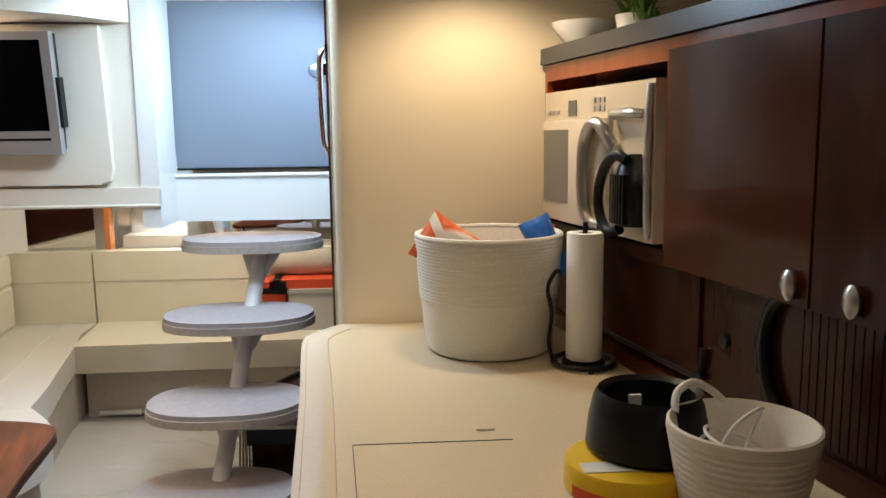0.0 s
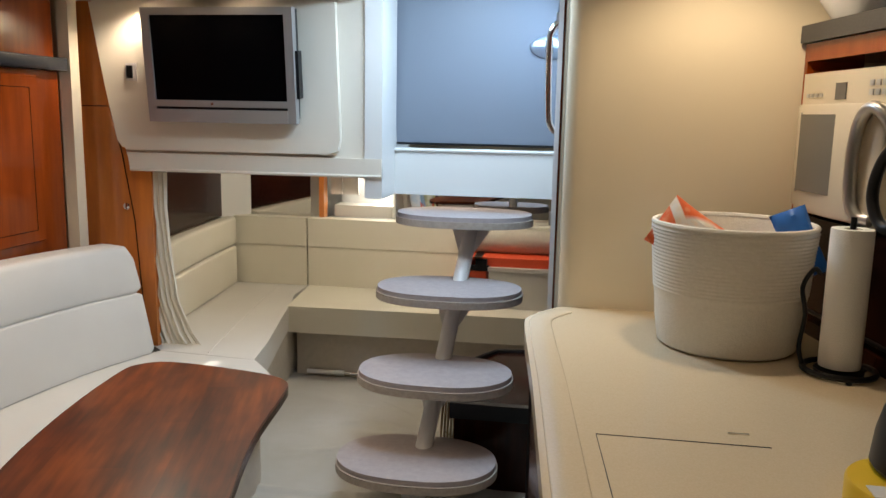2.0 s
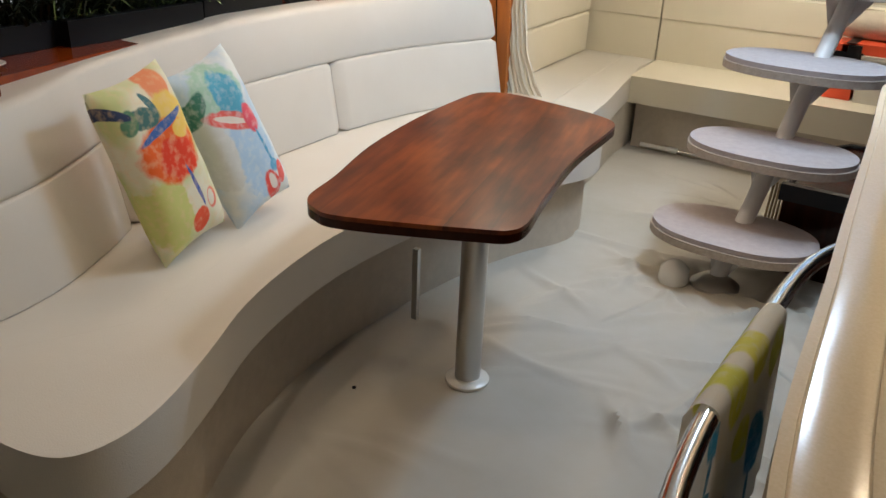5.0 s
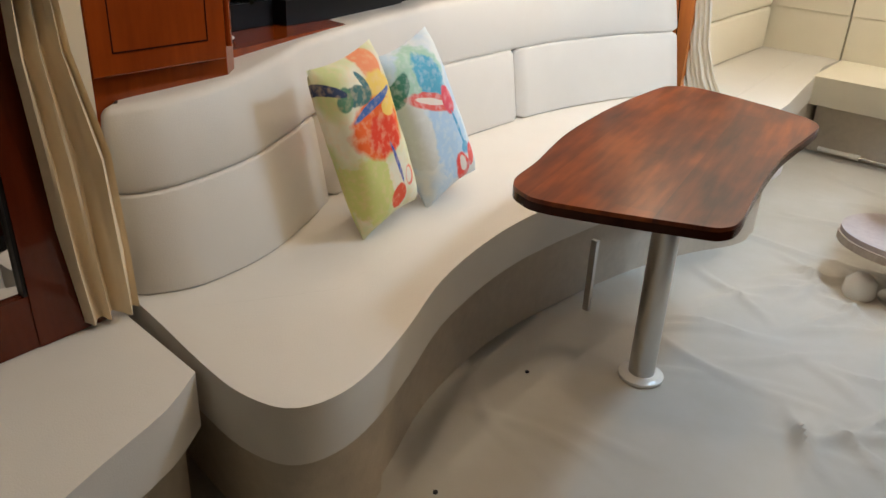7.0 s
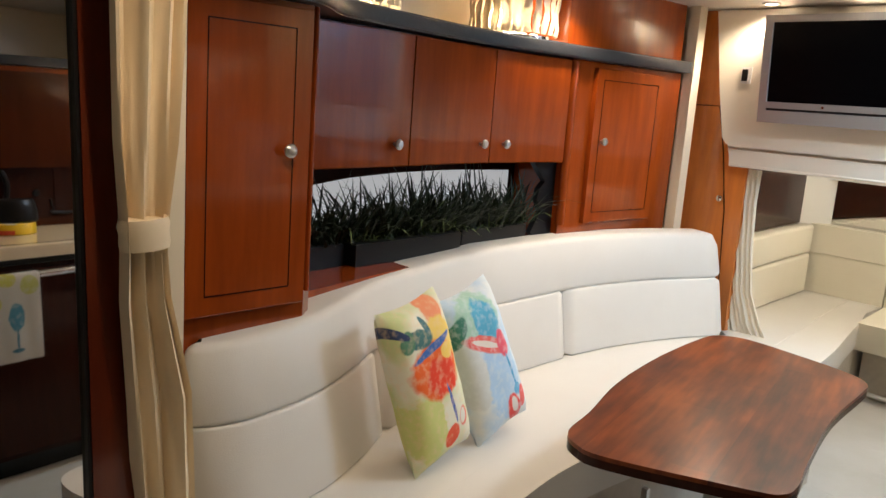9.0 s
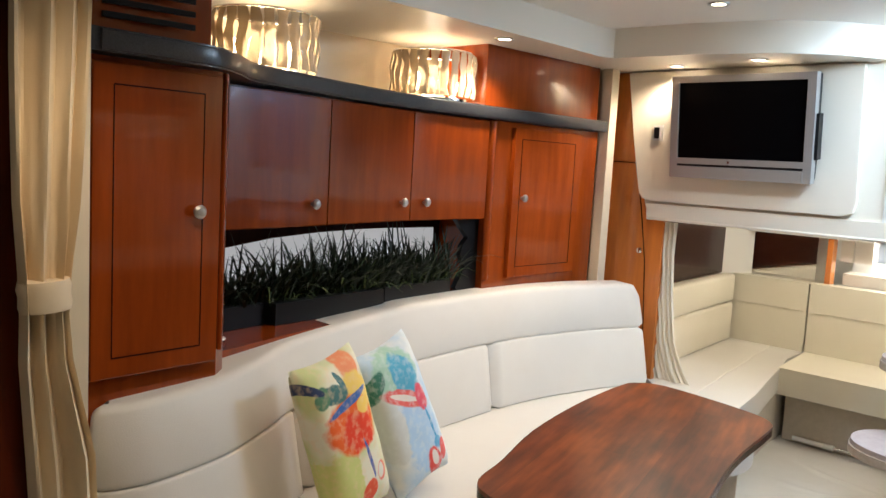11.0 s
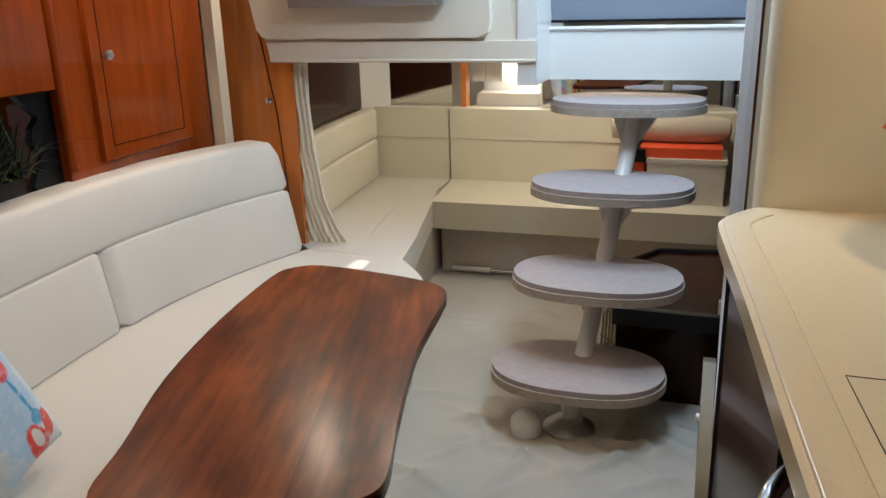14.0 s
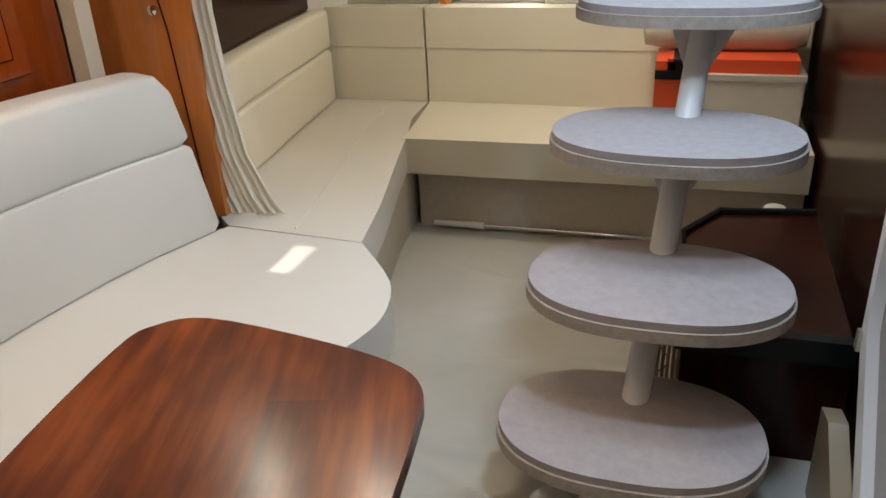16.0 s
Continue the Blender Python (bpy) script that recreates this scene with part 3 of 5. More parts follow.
PRINT_A = print_material("orange_glass_print_cloth", ((0.80, 0.76, 0.60), (0.60, 0.65, 0.30)), [
    (0.046, 0.183, 0.036, 0.048, 0, (0.86, 0.30, 0.14), 0.5), (0.038, 0.088, 0.062, 0.075, 0, (0.85, 0.60, 0.14), 0.4), (-0.069, -0.102, 0.06, 0.085, 0, (0.62, 0.64, 0.22), 0.9),
    (-0.002, 0.033, 0.086, 0.078, 0, (0.84, 0.13, 0.015), 0.35), (0.011, 0.008, 0.058, 0.050, 0, (0.80, 0.05, 0.012), 0.8), (0.051, 0.068, 0.028, 0.022, 0, (0.85, 0.58, 0.12), 0.5),
    (-0.034, 0.126, 0.046, 0.026, 12, (0.06, 0.17, 0.16), 0.5), (-0.002, 0.153, 0.010, 0.028, -22, (0.06, 0.18, 0.20), 0.3), (-0.074, 0.130, 0.020, 0.030, 20, (0.10, 0.24, 0.14), 0.4),
    (0.006, 0.092, 0.078, 0.011, -14, (0.05, 0.14, 0.42), 0.4), (-0.106, 0.168, 0.052, 0.012, 36, (0.03, 0.05, 0.12), 0.3),
    (0.026, -0.072, 0.0055, 0.058, -5, (0.06, 0.12, 0.42), 0.3), (0.006, -0.154, 0.034, 0.026, -30, (0.80, 0.10, 0.04), 0.6), (0.061, -0.122, 0.018, 0.028, 15, (0.80, 0.22, 0.16), 0.4), (0.058, -0.120, 0.012, 0.021, 15, (0.78, 0.74, 0.64), 0.3)])
PRINT_B = print_material("blue_glass_print_cloth", ((0.76, 0.78, 0.76), (0.52, 0.66, 0.78)), [
    (0.004, -0.055, 0.075, 0.12, 0, (0.44, 0.62, 0.80), 0.9), (-0.086, -0.015, 0.045, 0.10, 0, (0.66, 0.68, 0.66), 0.8),
    (-0.011, 0.130, 0.078, 0.078, 0, (0.40, 0.62, 0.50), 0.5), (0.014, 0.115, 0.046, 0.070, -10, (0.10, 0.42, 0.60), 0.7), (-0.101, 0.110, 0.060, 0.024, -48, (0.05, 0.20, 0.14), 0.5),
    (-0.006, 0.050, 0.090, 0.024, 30, (0.80, 0.14, 0.12), 0.6), (-0.014, 0.055, 0.055, 0.009, 30, (0.82, 0.72, 0.64), 0.5), (0.046, 0.033, 0.022, 0.042, 0, (0.78, 0.10, 0.14), 0.6),
    (0.052, -0.060, 0.005, 0.060, -4, (0.10, 0.36, 0.60), 0.4), (0.056, -0.115, 0.018, 0.018, 0, (0.14, 0.42, 0.66), 0.6),
    (0.029, -0.160, 0.028, 0.044, -10, (0.80, 0.08, 0.06), 0.5), (0.032, -0.153, 0.013, 0.026, -10, (0.84, 0.74, 0.68), 0.5), (0.072, -0.145, 0.015, 0.034, 10, (0.80, 0.14, 0.12), 0.5)])
pillow("throw_pillow", "throw pillow printed with an orange cocktail glass on the settee", PRINT_A, 0.240, 0.45, 0.115, pose(-1.625, 1.05, 0.635, -14, 0, 99) @ pose(0, 0, 0, 0, -10, 0))
pillow("throw_pillow", "throw pillow printed with a pale blue glass beside the orange one", PRINT_B, 0.240, 0.45, 0.115, pose(-1.680, 1.312, 0.630, -16, 0, 93) @ pose(0, 0, 0, 0, -15, 0))

# ---- table ----
TABLE = [(-1.11, 1.035), (-1.168, 1.08), (-1.21, 1.21), (-1.30, 1.45), (-1.37, 1.76), (-1.405, 2.06), (-1.385, 2.14), (-1.31, 2.18), (-1.12, 2.16), (-0.97, 2.125), (-0.905, 2.075), (-0.885, 1.99), (-0.85, 1.71), (-0.78, 1.42), (-0.735, 1.265), (-0.737, 1.20), (-0.79, 1.16), (-1.03, 1.04)]
t = thing("dining_table", "glossy cherry-stained table with a curved top on one steel pedestal", "table")
top = prism([tuple(p) for p in rounded(TABLE, 4)], 0.650, 0.66, 0.008, 4)
part("tabletop", top, TABLEWOOD, t)
part("edge_band", prism([tuple(p) for p in rounded(TABLE, 4)], 0.631, 0.6505, 0.008, 3), DARKWOOD, t, "dark rounded wooden edge")
part("leg", tube([(-1.03, 1.545, 0.012), (-1.03, 1.545, 0.633)], 0.036, 28), SATIN, t, "brushed steel pedestal")
part("floor_socket", lathe([(0.055, 0.004), (0.062, 0.006), (0.062, 0.014), (0.052, 0.02), (0.038, 0.022)], (-1.03, 1.545, 0), 32), GEL, t, "cream round floor socket")
part("top_bracket", lathe([(0.04, 0.60), (0.10, 0.622), (0.10, 0.633)], (-1.03, 1.545, 0), 24), SATIN, t)

# ---- stairs ----
t = thing("companionway_stairs", "four floating oval steps with lilac-grey pads on a slanted white pole", "stairs")


def oval(cx, cy, rx, ry, n=48, p=0.78):
    out = []
    for k in range(n):
        a = 2 * math.pi * k / n
        c, s = math.cos(a), math.sin(a)
        out.append((cx + rx * abs(c) ** p * (1 if c > 0 else -1), cy + ry * abs(s) ** (0.95) * (1 if s > 0 else -1)))
    return out


def pole_at(z):
    """The middle of the slanted pole at a height."""
    return -0.597 + (z - 0.57) * 0.11, 3.045 + (z - 0.57) * 0.83


STEPS = [(-0.645, 2.645, 0.214), (-0.612, 2.815, 0.483), (-0.602, 3.05, 0.748), (-0.585, 3.32, 1.008)]
for cx, cy, z in STEPS:
    tr = part("step_board", prism(oval(cx, cy, 0.288, 0.198), z - 0.046, z - 0.018, 0.010, 3), TREADSIDE, t, "tan carpeted step edge")
    part("pad", prism(oval(cx, cy, 0.282, 0.192), z - 0.018, z, 0.008, 3), TREADPAD, tr, "lilac-grey carpet pad")
    for sx in (-1, 1):
        g = bmesh.new()
        px, py = pole_at(z - 0.17)
        qx, qy = pole_at(z - 0.05)
        outer = [(px + sx * 0.024, py - 0.012, z - 0.175), (qx + sx * 0.020, qy - 0.012, z - 0.0465), (qx + sx * 0.105, qy - 0.020, z - 0.0465), (qx + sx * 0.088, qy - 0.018, z - 0.062)]
        v = [g.verts.new(p) for p in outer] + [g.verts.new((p[0] - sx * 0.003, p[1] + 0.034, p[2])) for p in outer]
        g.faces.new(v[:4]), g.faces.new(v[7:3:-1])
        for i in range(4):
            g.faces.new((v[i], v[(i + 1) % 4], v[4 + (i + 1) % 4], v[4 + i]))
        part("bracket", bevelled(g, 0.003, 1), WHITEPAINT, tr, "white triangular gusset", smooth=False)
part("pole", tube([(*pole_at(z), z) for z in (0.015, 0.10, 0.28, 0.57, 0.82, 0.958)], 0.031, 24), WHITEPAINT, t, "slanted white pole")
part("foot", lathe([(0.085, 0.004), (0.085, 0.02), (0.05, 0.045), (0.04, 0.05)], (-0.657, 2.585, 0), 28), SATIN, t, "round steel foot")
part("floor_light", lathe([(0.05, 0.004), (0.055, 0.02), (0.05, 0.06), (0.025, 0.085), (0.004, 0.09)], (-0.79, 2.53, 0), 24), GEL, t, "small white dome")

# ---- galley counter ----
t = thing("galley_counter", "long cream counter with rolled edge over dark gloss drawers", "counter")
EDGE = rounded([(0.12, 0.16), (0.02, 0.17), (-0.05, 0.22), (-0.085, 0.36), (-0.115, 0.55), (-0.14, 0.85), (-0.163, 1.1), (-0.205, 1.6), (-0.245, 2.0), (-0.245, 2.12), (-0.20, 2.21), (-0.16, 2.262)], 3, False)
edge = [tuple(p) for p in EDGE]
part("worktop", prism(edge + [(0.95, 2.262), (0.95, 0.16)], 0.835, 0.878, 0.018, 5), COUNTER, t, "cream polished worktop")
inner = sweep(edge[:-2], rect_section(0.012, 0.070, 0.872, 0.8815, 0.0035, 3))
part("raised_edge", inner, COUNTER, t, "raised bead along the worktop")
part("edge_seal", sweep(edge[:-1], rect_section(0.010, 0.06, 0.813, 0.836, 0.004, 2)), BLACK, t, "black rubber strip")
part("body", prism([(p[0] + 0.035, p[1]) for p in edge] + [(0.95, 2.262), (0.95, 0.16)], 0.09, 0.815), DARKWOOD, t)
part("plinth", prism([(p[0] + 0.10, p[1]) for p in edge] + [(0.95, 2.262), (0.95, 0.16)], 0.0, 0.09), BLACK, t)
part("lid_joint", tube([(0.20, 1.343, 0.8785), (-0.083, 1.343, 0.8785), (-0.060, 1.05, 0.8785), (-0.03, 0.8, 0.8785)], 0.0009, 6), BLACK, t, "fine joint round a flush lid")
# thin chrome sliver modelled in place of a highlight on the worktop
part("counter_glint", box(0.14, 0.175, 1.39, 1.395, 0.878, 0.880, 0.0008), CHROME, t)
body_line = [(p[0] + 0.035, p[1]) for p in EDGE if 0.3 < p[1] < 2.0]
for s0, s1 in ((0.02, 0.42),):
    line = resample(body_line, 0.06, s0, s1)
    for z0, z1 in ((0.12, 0.30), (0.31, 0.47), (0.48, 0.62), (0.63, 0.79)):
        d = part("drawer", sweep(line, lambda u, z0=z0, z1=z1: rect_section(-0.016, 0.004, z0, z1, 0.004, 2)), DARKWOOD, t, "dark gloss drawer front")
        k = line[len(line) // 2]
        part("knob", lathe([(0.005, 0), (0.005, 0.012), (0.014, 0.018), (0.014, 0.026), (0.006, 0.031)], (0, 0, 0), 16), SATIN, d, "satin steel knob").matrix_basis = pose(k[0] - 0.015, k[1], (z0 + z1) / 2, 0, -90, 0)

for s0, s1 in ((0.44, 0.98), (1.0, 1.66)):
    line = resample(body_line, 0.06, s0, s1)
    part("door", sweep(line, rect_section(-0.014, 0.004, 0.11, 0.795, 0.004, 2)), DARKWOOD, t, "dark gloss door front")
for s0 in (0.43, 0.99, 1.665):
    k = resample(body_line, 1, 0, s0)[-1]
    part("joint", box(k[0] - 0.019, k[0] + 0.004, k[1] - 0.007, k[1] + 0.007, 0.10, 0.812, 0.003), BLACK, t, "black vertical strip")

t = thing("towel_rail", "curved chrome rail along the counter front", "rail")
part("bar", tube([tuple(p) for p in rounded([(-0.09, 1.26, 0.775), (-0.14, 1.25, 0.78), (-0.178, 1.18, 0.78), (-0.198, 1.05, 0.78), (-0.198, 0.85, 0.78), (-0.192, 0.62, 0.78), (-0.168, 0.46, 0.78), (-0.12, 0.41, 0.78), (-0.06, 0.40, 0.775)], 4, False)], 0.0125, 16), CHROME, t)
for x, y in ((-0.105, 1.26), (-0.065, 0.40)):
    part("mount", lathe([(0.02, 0), (0.02, 0.008), (0.014, 0.012)], (0, 0, 0), 20), CHROME, t).matrix_basis = pose(x + 0.01, y, 0.775, 0, -90, 0)

TOWEL = print_material("cocktail_print_towel", ((0.84, 0.80, 0.72), (0.80, 0.77, 0.70)), [
    (0.02, 0.0, 0.034, 0.03, 0, (0.76, 0.72, 0.16), 0.15), (-0.07, -0.01, 0.036, 0.034, 0, (0.72, 0.72, 0.14), 0.15), (0.10, -0.03, 0.034, 0.034, 0, (0.66, 0.68, 0.22), 0.2), (-0.03, -0.085, 0.03, 0.03, 0, (0.76, 0.74, 0.20), 0.2),
    (0.05, -0.14, 0.03, 0.05, 0, (0.12, 0.38, 0.50), 0.6), (0.05, -0.22, 0.005, 0.04, 0, (0.10, 0.28, 0.38), 0.3), (0.05, -0.26, 0.025, 0.008, 0, (0.10, 0.28, 0.38), 0.4), (-0.08, -0.19, 0.028, 0.05, 0, (0.15, 0.42, 0.50), 0.6)])
t = thing("tea_towel", "white tea towel with yellow circles hung over the rail", "towel", at=(-0.196, 0.79, 0.78), rz=90)
tw = bmesh.new()
prof = [(-0.016 - 0.006 * k / 10, -0.30 + 0.29 * k / 10) for k in range(11)] + [(-0.016 * math.cos(radians(a)), 0.0 + 0.0155 * math.sin(radians(a)) + 0.0) for a in range(15, 180, 15)] + [(0.016 + 0.002 * k, -0.03 * k) for k in range(0, 9)]
rows = []
for a in range(25):
    x = -0.14 + 0.28 * a / 24
    rows.append([(x, -(o) * 1.0 + 0.003 * math.sin(x * 70 + z * 5) * min(1, abs(z) * 8), z) for o, z in prof])
lo = loft(rows, closed=False, caps=False)
bmesh.ops.solidify(lo, geom=lo.faces[:], thickness=0.003)
part("cloth", lo, TOWEL, t)

# ---- galley wall units ----


def face_pose(y, z=0.0, out=0.0):
    """A pose on the slanted face of the galley units: local x runs forward along it, -y looks into the cabin."""
    x = 0.39 + 0.19 * (2.05 - y)
    return pose(x, y, z, 0, 0, -79.2) @ pose(0, -out, 0)


t = thing("galley_wall_cabinet", "dark gloss cherry wall cabinet with oval steel knobs above the counter", "cabinet")
BACKED = Matrix.Translation((0, 0, 1.413)) @ Matrix.Scale(1.10, 4) @ Matrix.Translation((0, 0, -1.413))
t.matrix_basis = BACKED @ face_pose(2.218)
part("side_panel", box(0.176, 0.19, 0.0, 0.4, 1.17, 1.585), CHERRY, t)
part("top_rail", box(0.19, 1.95, 0.0, 0.4, 1.545, 1.585, 0.002), CHERRY, t)
part("bottom_rail", box(0.19, 2.08, 0.0, 0.4, 1.165, 1.195, 0.002), DARKWOOD, t)
part("niche_back", box(0.19, 0.79, 0.38, 0.4, 1.195, 1.545), BLACK, t)
part("divider", box(0.775, 0.80, 0.0, 0.4, 1.195, 1.545), CHERRY, t)
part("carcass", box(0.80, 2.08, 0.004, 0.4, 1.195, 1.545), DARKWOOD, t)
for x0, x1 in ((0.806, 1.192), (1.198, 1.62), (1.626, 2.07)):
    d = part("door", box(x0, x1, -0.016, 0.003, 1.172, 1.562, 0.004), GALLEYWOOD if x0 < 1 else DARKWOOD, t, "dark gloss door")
    kx = x1 - 0.030 if x0 < 1 else x0 + 0.085
    kn = lathe([(0.010, 0), (0.011, 0.004), (0.017, 0.007), (0.018, 0.011), (0.012, 0.016), (0.002, 0.018)], (0, 0, 0), 24)
    part("knob", kn, SATIN, d, "oval satin steel knob").matrix_basis = pose(kx, -0.016, 1.200, 90, 0, 0) @ Matrix.Diagonal((0.8, 1.25, 1, 1))
part("shelf", box(0.172, 2.1, -0.012, 0.55, 1.587, 1.626, 0.006), GRANITE, t, "dark stone shelf")

t = thing("microwave", "champagne microwave with a curved steel handle and a black coffee carafe", "microwave")
t.matrix_basis = BACKED @ face_pose(2.008)
part("body", box(0.004, 0.541, 0.012, 0.34, 1.208, 1.512, 0.006), SILVER, t)
MWFACE = mat("champagne_enamel", (0.68, 0.59, 0.45), 0.26, 0.1, dark=(0.62, 0.54, 0.41), scale=3)
part("front", box(0.0, 0.545, -0.014, 0.012, 1.205, 1.515, 0.014, 4), MWFACE, t, "champagne front panel")
door_line = [(0.010, -0.014), (0.022, -0.030), (0.12, -0.037), (0.24, -0.039), (0.35, -0.034), (0.375, -0.014)]
dm = bmesh.new()
dpts = [tuple(p) for p in rounded(door_line, 4, False)]
lowz = [1.222 - 0.010 * math.sin(math.pi * (p[0] - 0.01) / 0.37) for p in dpts]
rows = [[(x, y, lz) for (x, y), lz in zip(dpts, lowz)], [(x, y - 0.001, lz + 0.004) for (x, y), lz in zip(dpts, lowz)], [(x, y - 0.001, 1.440) for x, y in dpts], [(x, y + 0.002, 1.446) for x, y in dpts]]
grid_v = [[dm.verts.new(p) for p in row] for row in rows]
for ra, rb in zip(grid_v[:-1], grid_v[1:]):
    for k in range(len(ra) - 1):
        dm.faces.new((ra[k], ra[k + 1], rb[k + 1], rb[k]))
dm.faces.new([*grid_v[0]][::-1]), dm.faces.new(grid_v[-1])
door = part("door", dm, MWFACE, t, "bowed champagne door")
wx = [(0.048 + 0.187 * k / 8, -0.0325 - 0.0085 * math.sin(math.pi * (0.10 + 0.80 * k / 8))) for k in range(9)]
part("window", sweep(wx, rect_section(-0.001, 0.002, 1.256, 1.424)), mat("grey_glass", (0.17, 0.155, 0.13), 0.22), door, "grey glass window")
part("window_rim", sweep([(0.043, -0.031), (0.048, -0.0345)], rect_section(-0.001, 0.0025, 1.252, 1.428)), SATIN, door, "thin steel rim")
handle = [(0.352, -0.030, 1.222), (0.330, -0.042, 1.226), (0.314, -0.050, 1.250), (0.308, -0.053, 1.300), (0.309, -0.053, 1.360), (0.318, -0.052, 1.405), (0.340, -0.050, 1.432), (0.366, -0.047, 1.436), (0.390, -0.040, 1.418), (0.400, -0.026, 1.388)]
part("handle", tube([tuple(p) for p in rounded(handle, 4, False)], 0.0125, 16), SATIN, door, "curved steel handle")
for k in range(4):
    part("button", box(0.022 + 0.019 * k, 0.034 + 0.019 * k, -0.0165, -0.014, 1.462, 1.470, 0.001), SILVER, t)
part("display", box(0.148, 0.190, -0.0165, -0.014, 1.455, 1.490, 0.001), mat("dim_display", (0.12, 0.11, 0.10), 0.2), t, "small grey display")
for a in range(3):
    for b in range(2):
        part("button", box(0.278 + 0.022 * a, 0.292 + 0.022 * a, -0.0165, -0.014, 1.462 + 0.018 * b, 1.473 + 0.018 * b, 0.001), SILVER, t)
part("brew_latch", tube([(0.390, -0.014, 1.452), (0.392, -0.026, 1.453), (0.41, -0.029, 1.454), (0.470, -0.029, 1.454), (0.490, -0.024, 1.453), (0.494, -0.014, 1.452)], 0.010, 12), SATIN, t, "steel brew lever")
part("side_rail", tube([(0.530, -0.012, 1.214), (0.532, -0.017, 1.26), (0.532, -0.017, 1.46), (0.530, -0.012, 1.506)], 0.011, 12), SATIN, t, "steel edge rail")
cf = part("carafe", lathe([(0.001, 1.232), (0.040, 1.234), (0.046, 1.262), (0.045, 1.312), (0.036, 1.352), (0.024, 1.366), (0.022, 1.374), (0.001, 1.375)], (0.476, -0.012, 0), 28), BLACK, t, "black coffee carafe")
for k in range(8):
    part("rib", box(0.448 + 0.0075 * k, 0.452 + 0.0075 * k, -0.062 + 0.00045 * (k - 3.5) ** 2, -0.044, 1.240, 1.335, 0.0015, 1), BLACK, cf)
loop = [(0.486, -0.040, 1.362), (0.462, -0.050, 1.372), (0.430, -0.056, 1.352), (0.406, -0.058, 1.310), (0.402, -0.058, 1.270), (0.418, -0.056, 1.236), (0.444, -0.052, 1.220), (0.474, -0.046, 1.228)]
part("carafe_handle", tube([tuple(p) for p in rounded(loop, 4, False)], 0.011, 14), BLACK, cf, "black curved carafe handle")

t = thing("galley_splashback", "dark wood splashback with a ribbed sliding door behind the counter", "panel")
t.matrix_basis = face_pose(2.235, 0, -0.095)
part("panel", box(0.0, 2.1, 0.0, 0.25, 0.878, 1.165), DARKWOOD, t)
part("lower_rail", box(0.0, 2.1, -0.018, 0.0, 0.879, 0.915, 0.004), GALLEYWOOD, t)
part("recessed_panel", box(0.12, 0.78, -0.006, 0.0, 0.94, 1.15, 0.003), DARKWOOD, t)
part("edge_bar", tube([tuple(p) for p in rounded([(0.12, -0.008, 0.935), (0.74, -0.008, 0.935), (0.79, -0.008, 0.955), (0.80, -0.008, 1.0)], 4, False)], 0.006, 8), BLACK, t)
part("socket", lathe([(0.016, 0), (0.014, 0.006), (0.004, 0.007)], (0, 0, 0), 16), BLACK, t).matrix_basis = pose(0.86, -0.001, 1.03, 90, 0, 0)
part("arched_edge", tube([tuple(p) for p in rounded([(1.05, -0.01, 0.93), (1.0, -0.01, 0.99), (0.985, -0.01, 1.06), (1.0, -0.01, 1.12), (1.04, -0.01, 1.155)], 4, False)], 0.012, 10), BLACK, t)
for k in range(36):
    part("slat", box(1.06 + 0.018 * k, 1.075 + 0.018 * k, -0.006, 0.0, 0.93, 1.15, 0.002, 1), DARKWOOD, t)

# ---- on the counter ----
t = thing("rope_basket", "round white cotton rope basket full of snack bags on the counter", "basket")
part("body", lathe([(0.001, 0.002), (0.15, 0.002), (0.158, 0.008), (0.166, 0.06), (0.171, 0.13), (0.168, 0.131), (0.162, 0.10), (0.15, 0.02), (0.001, 0.015)], (0.235, 1.975, 0.878), 56), BASKETROPE, t, "smooth white lower wall")
rib = [(0.1715, 0.122)]
for k in range(18):
    z = 0.135 + 0.0083 * k
    rib += [(0.1735 + 0.00065 * k, z), (0.1757 + 0.00065 * k, z + 0.004)]
rib += [(0.181, 0.286), (0.174, 0.286), (0.168, 0.26), (0.163, 0.131)]
part("rope_band", lathe(rib, (0.235, 1.975, 0.878), 56), BASKETROPE, t, "ribbed band of coiled rope")
part("rim", tube([(0.235 + 0.180 * math.cos(a), 1.975 + 0.180 * math.sin(a), 0.878 + 0.291) for a in (2 * math.pi * k / 48 for k in range(49))], 0.007, 8), BASKETROPE, t)


def bag(name, label, material, w, h, thick, m, seed=1, parent=None):
    bm = bmesh.new()
    n = 12
    for sgn in (-1, 1):
        vs = []
        for b in range(n + 1):
            v = -1 + 2 * b / n
            row = []
            for a in range(n + 1):
                u = -1 + 2 * a / n
                f = (max(0, 1 - u**4) * max(0, 1 - v * v)) ** 0.5
                row.append(bm.verts.new((w / 2 * u * (1 - 0.08 * (1 - v * v)), sgn * thick / 2 * f + 0.008 * f * noise.noise(Vector((u * 4, v * 4, seed + sgn))), h / 2 * v)))
            vs.append(row)
        for b in range(n):
            for a in range(n):
                bm.faces.new((vs[b][a], vs[b][a + 1], vs[b + 1][a + 1], vs[b + 1][a]))
    bmesh.ops.remove_doubles(bm, verts=bm.verts[:], dist=0.0006)
    ob = part(name, bm, material)
    ob.matrix_basis = m
    return tagged(ob, label, "bag")


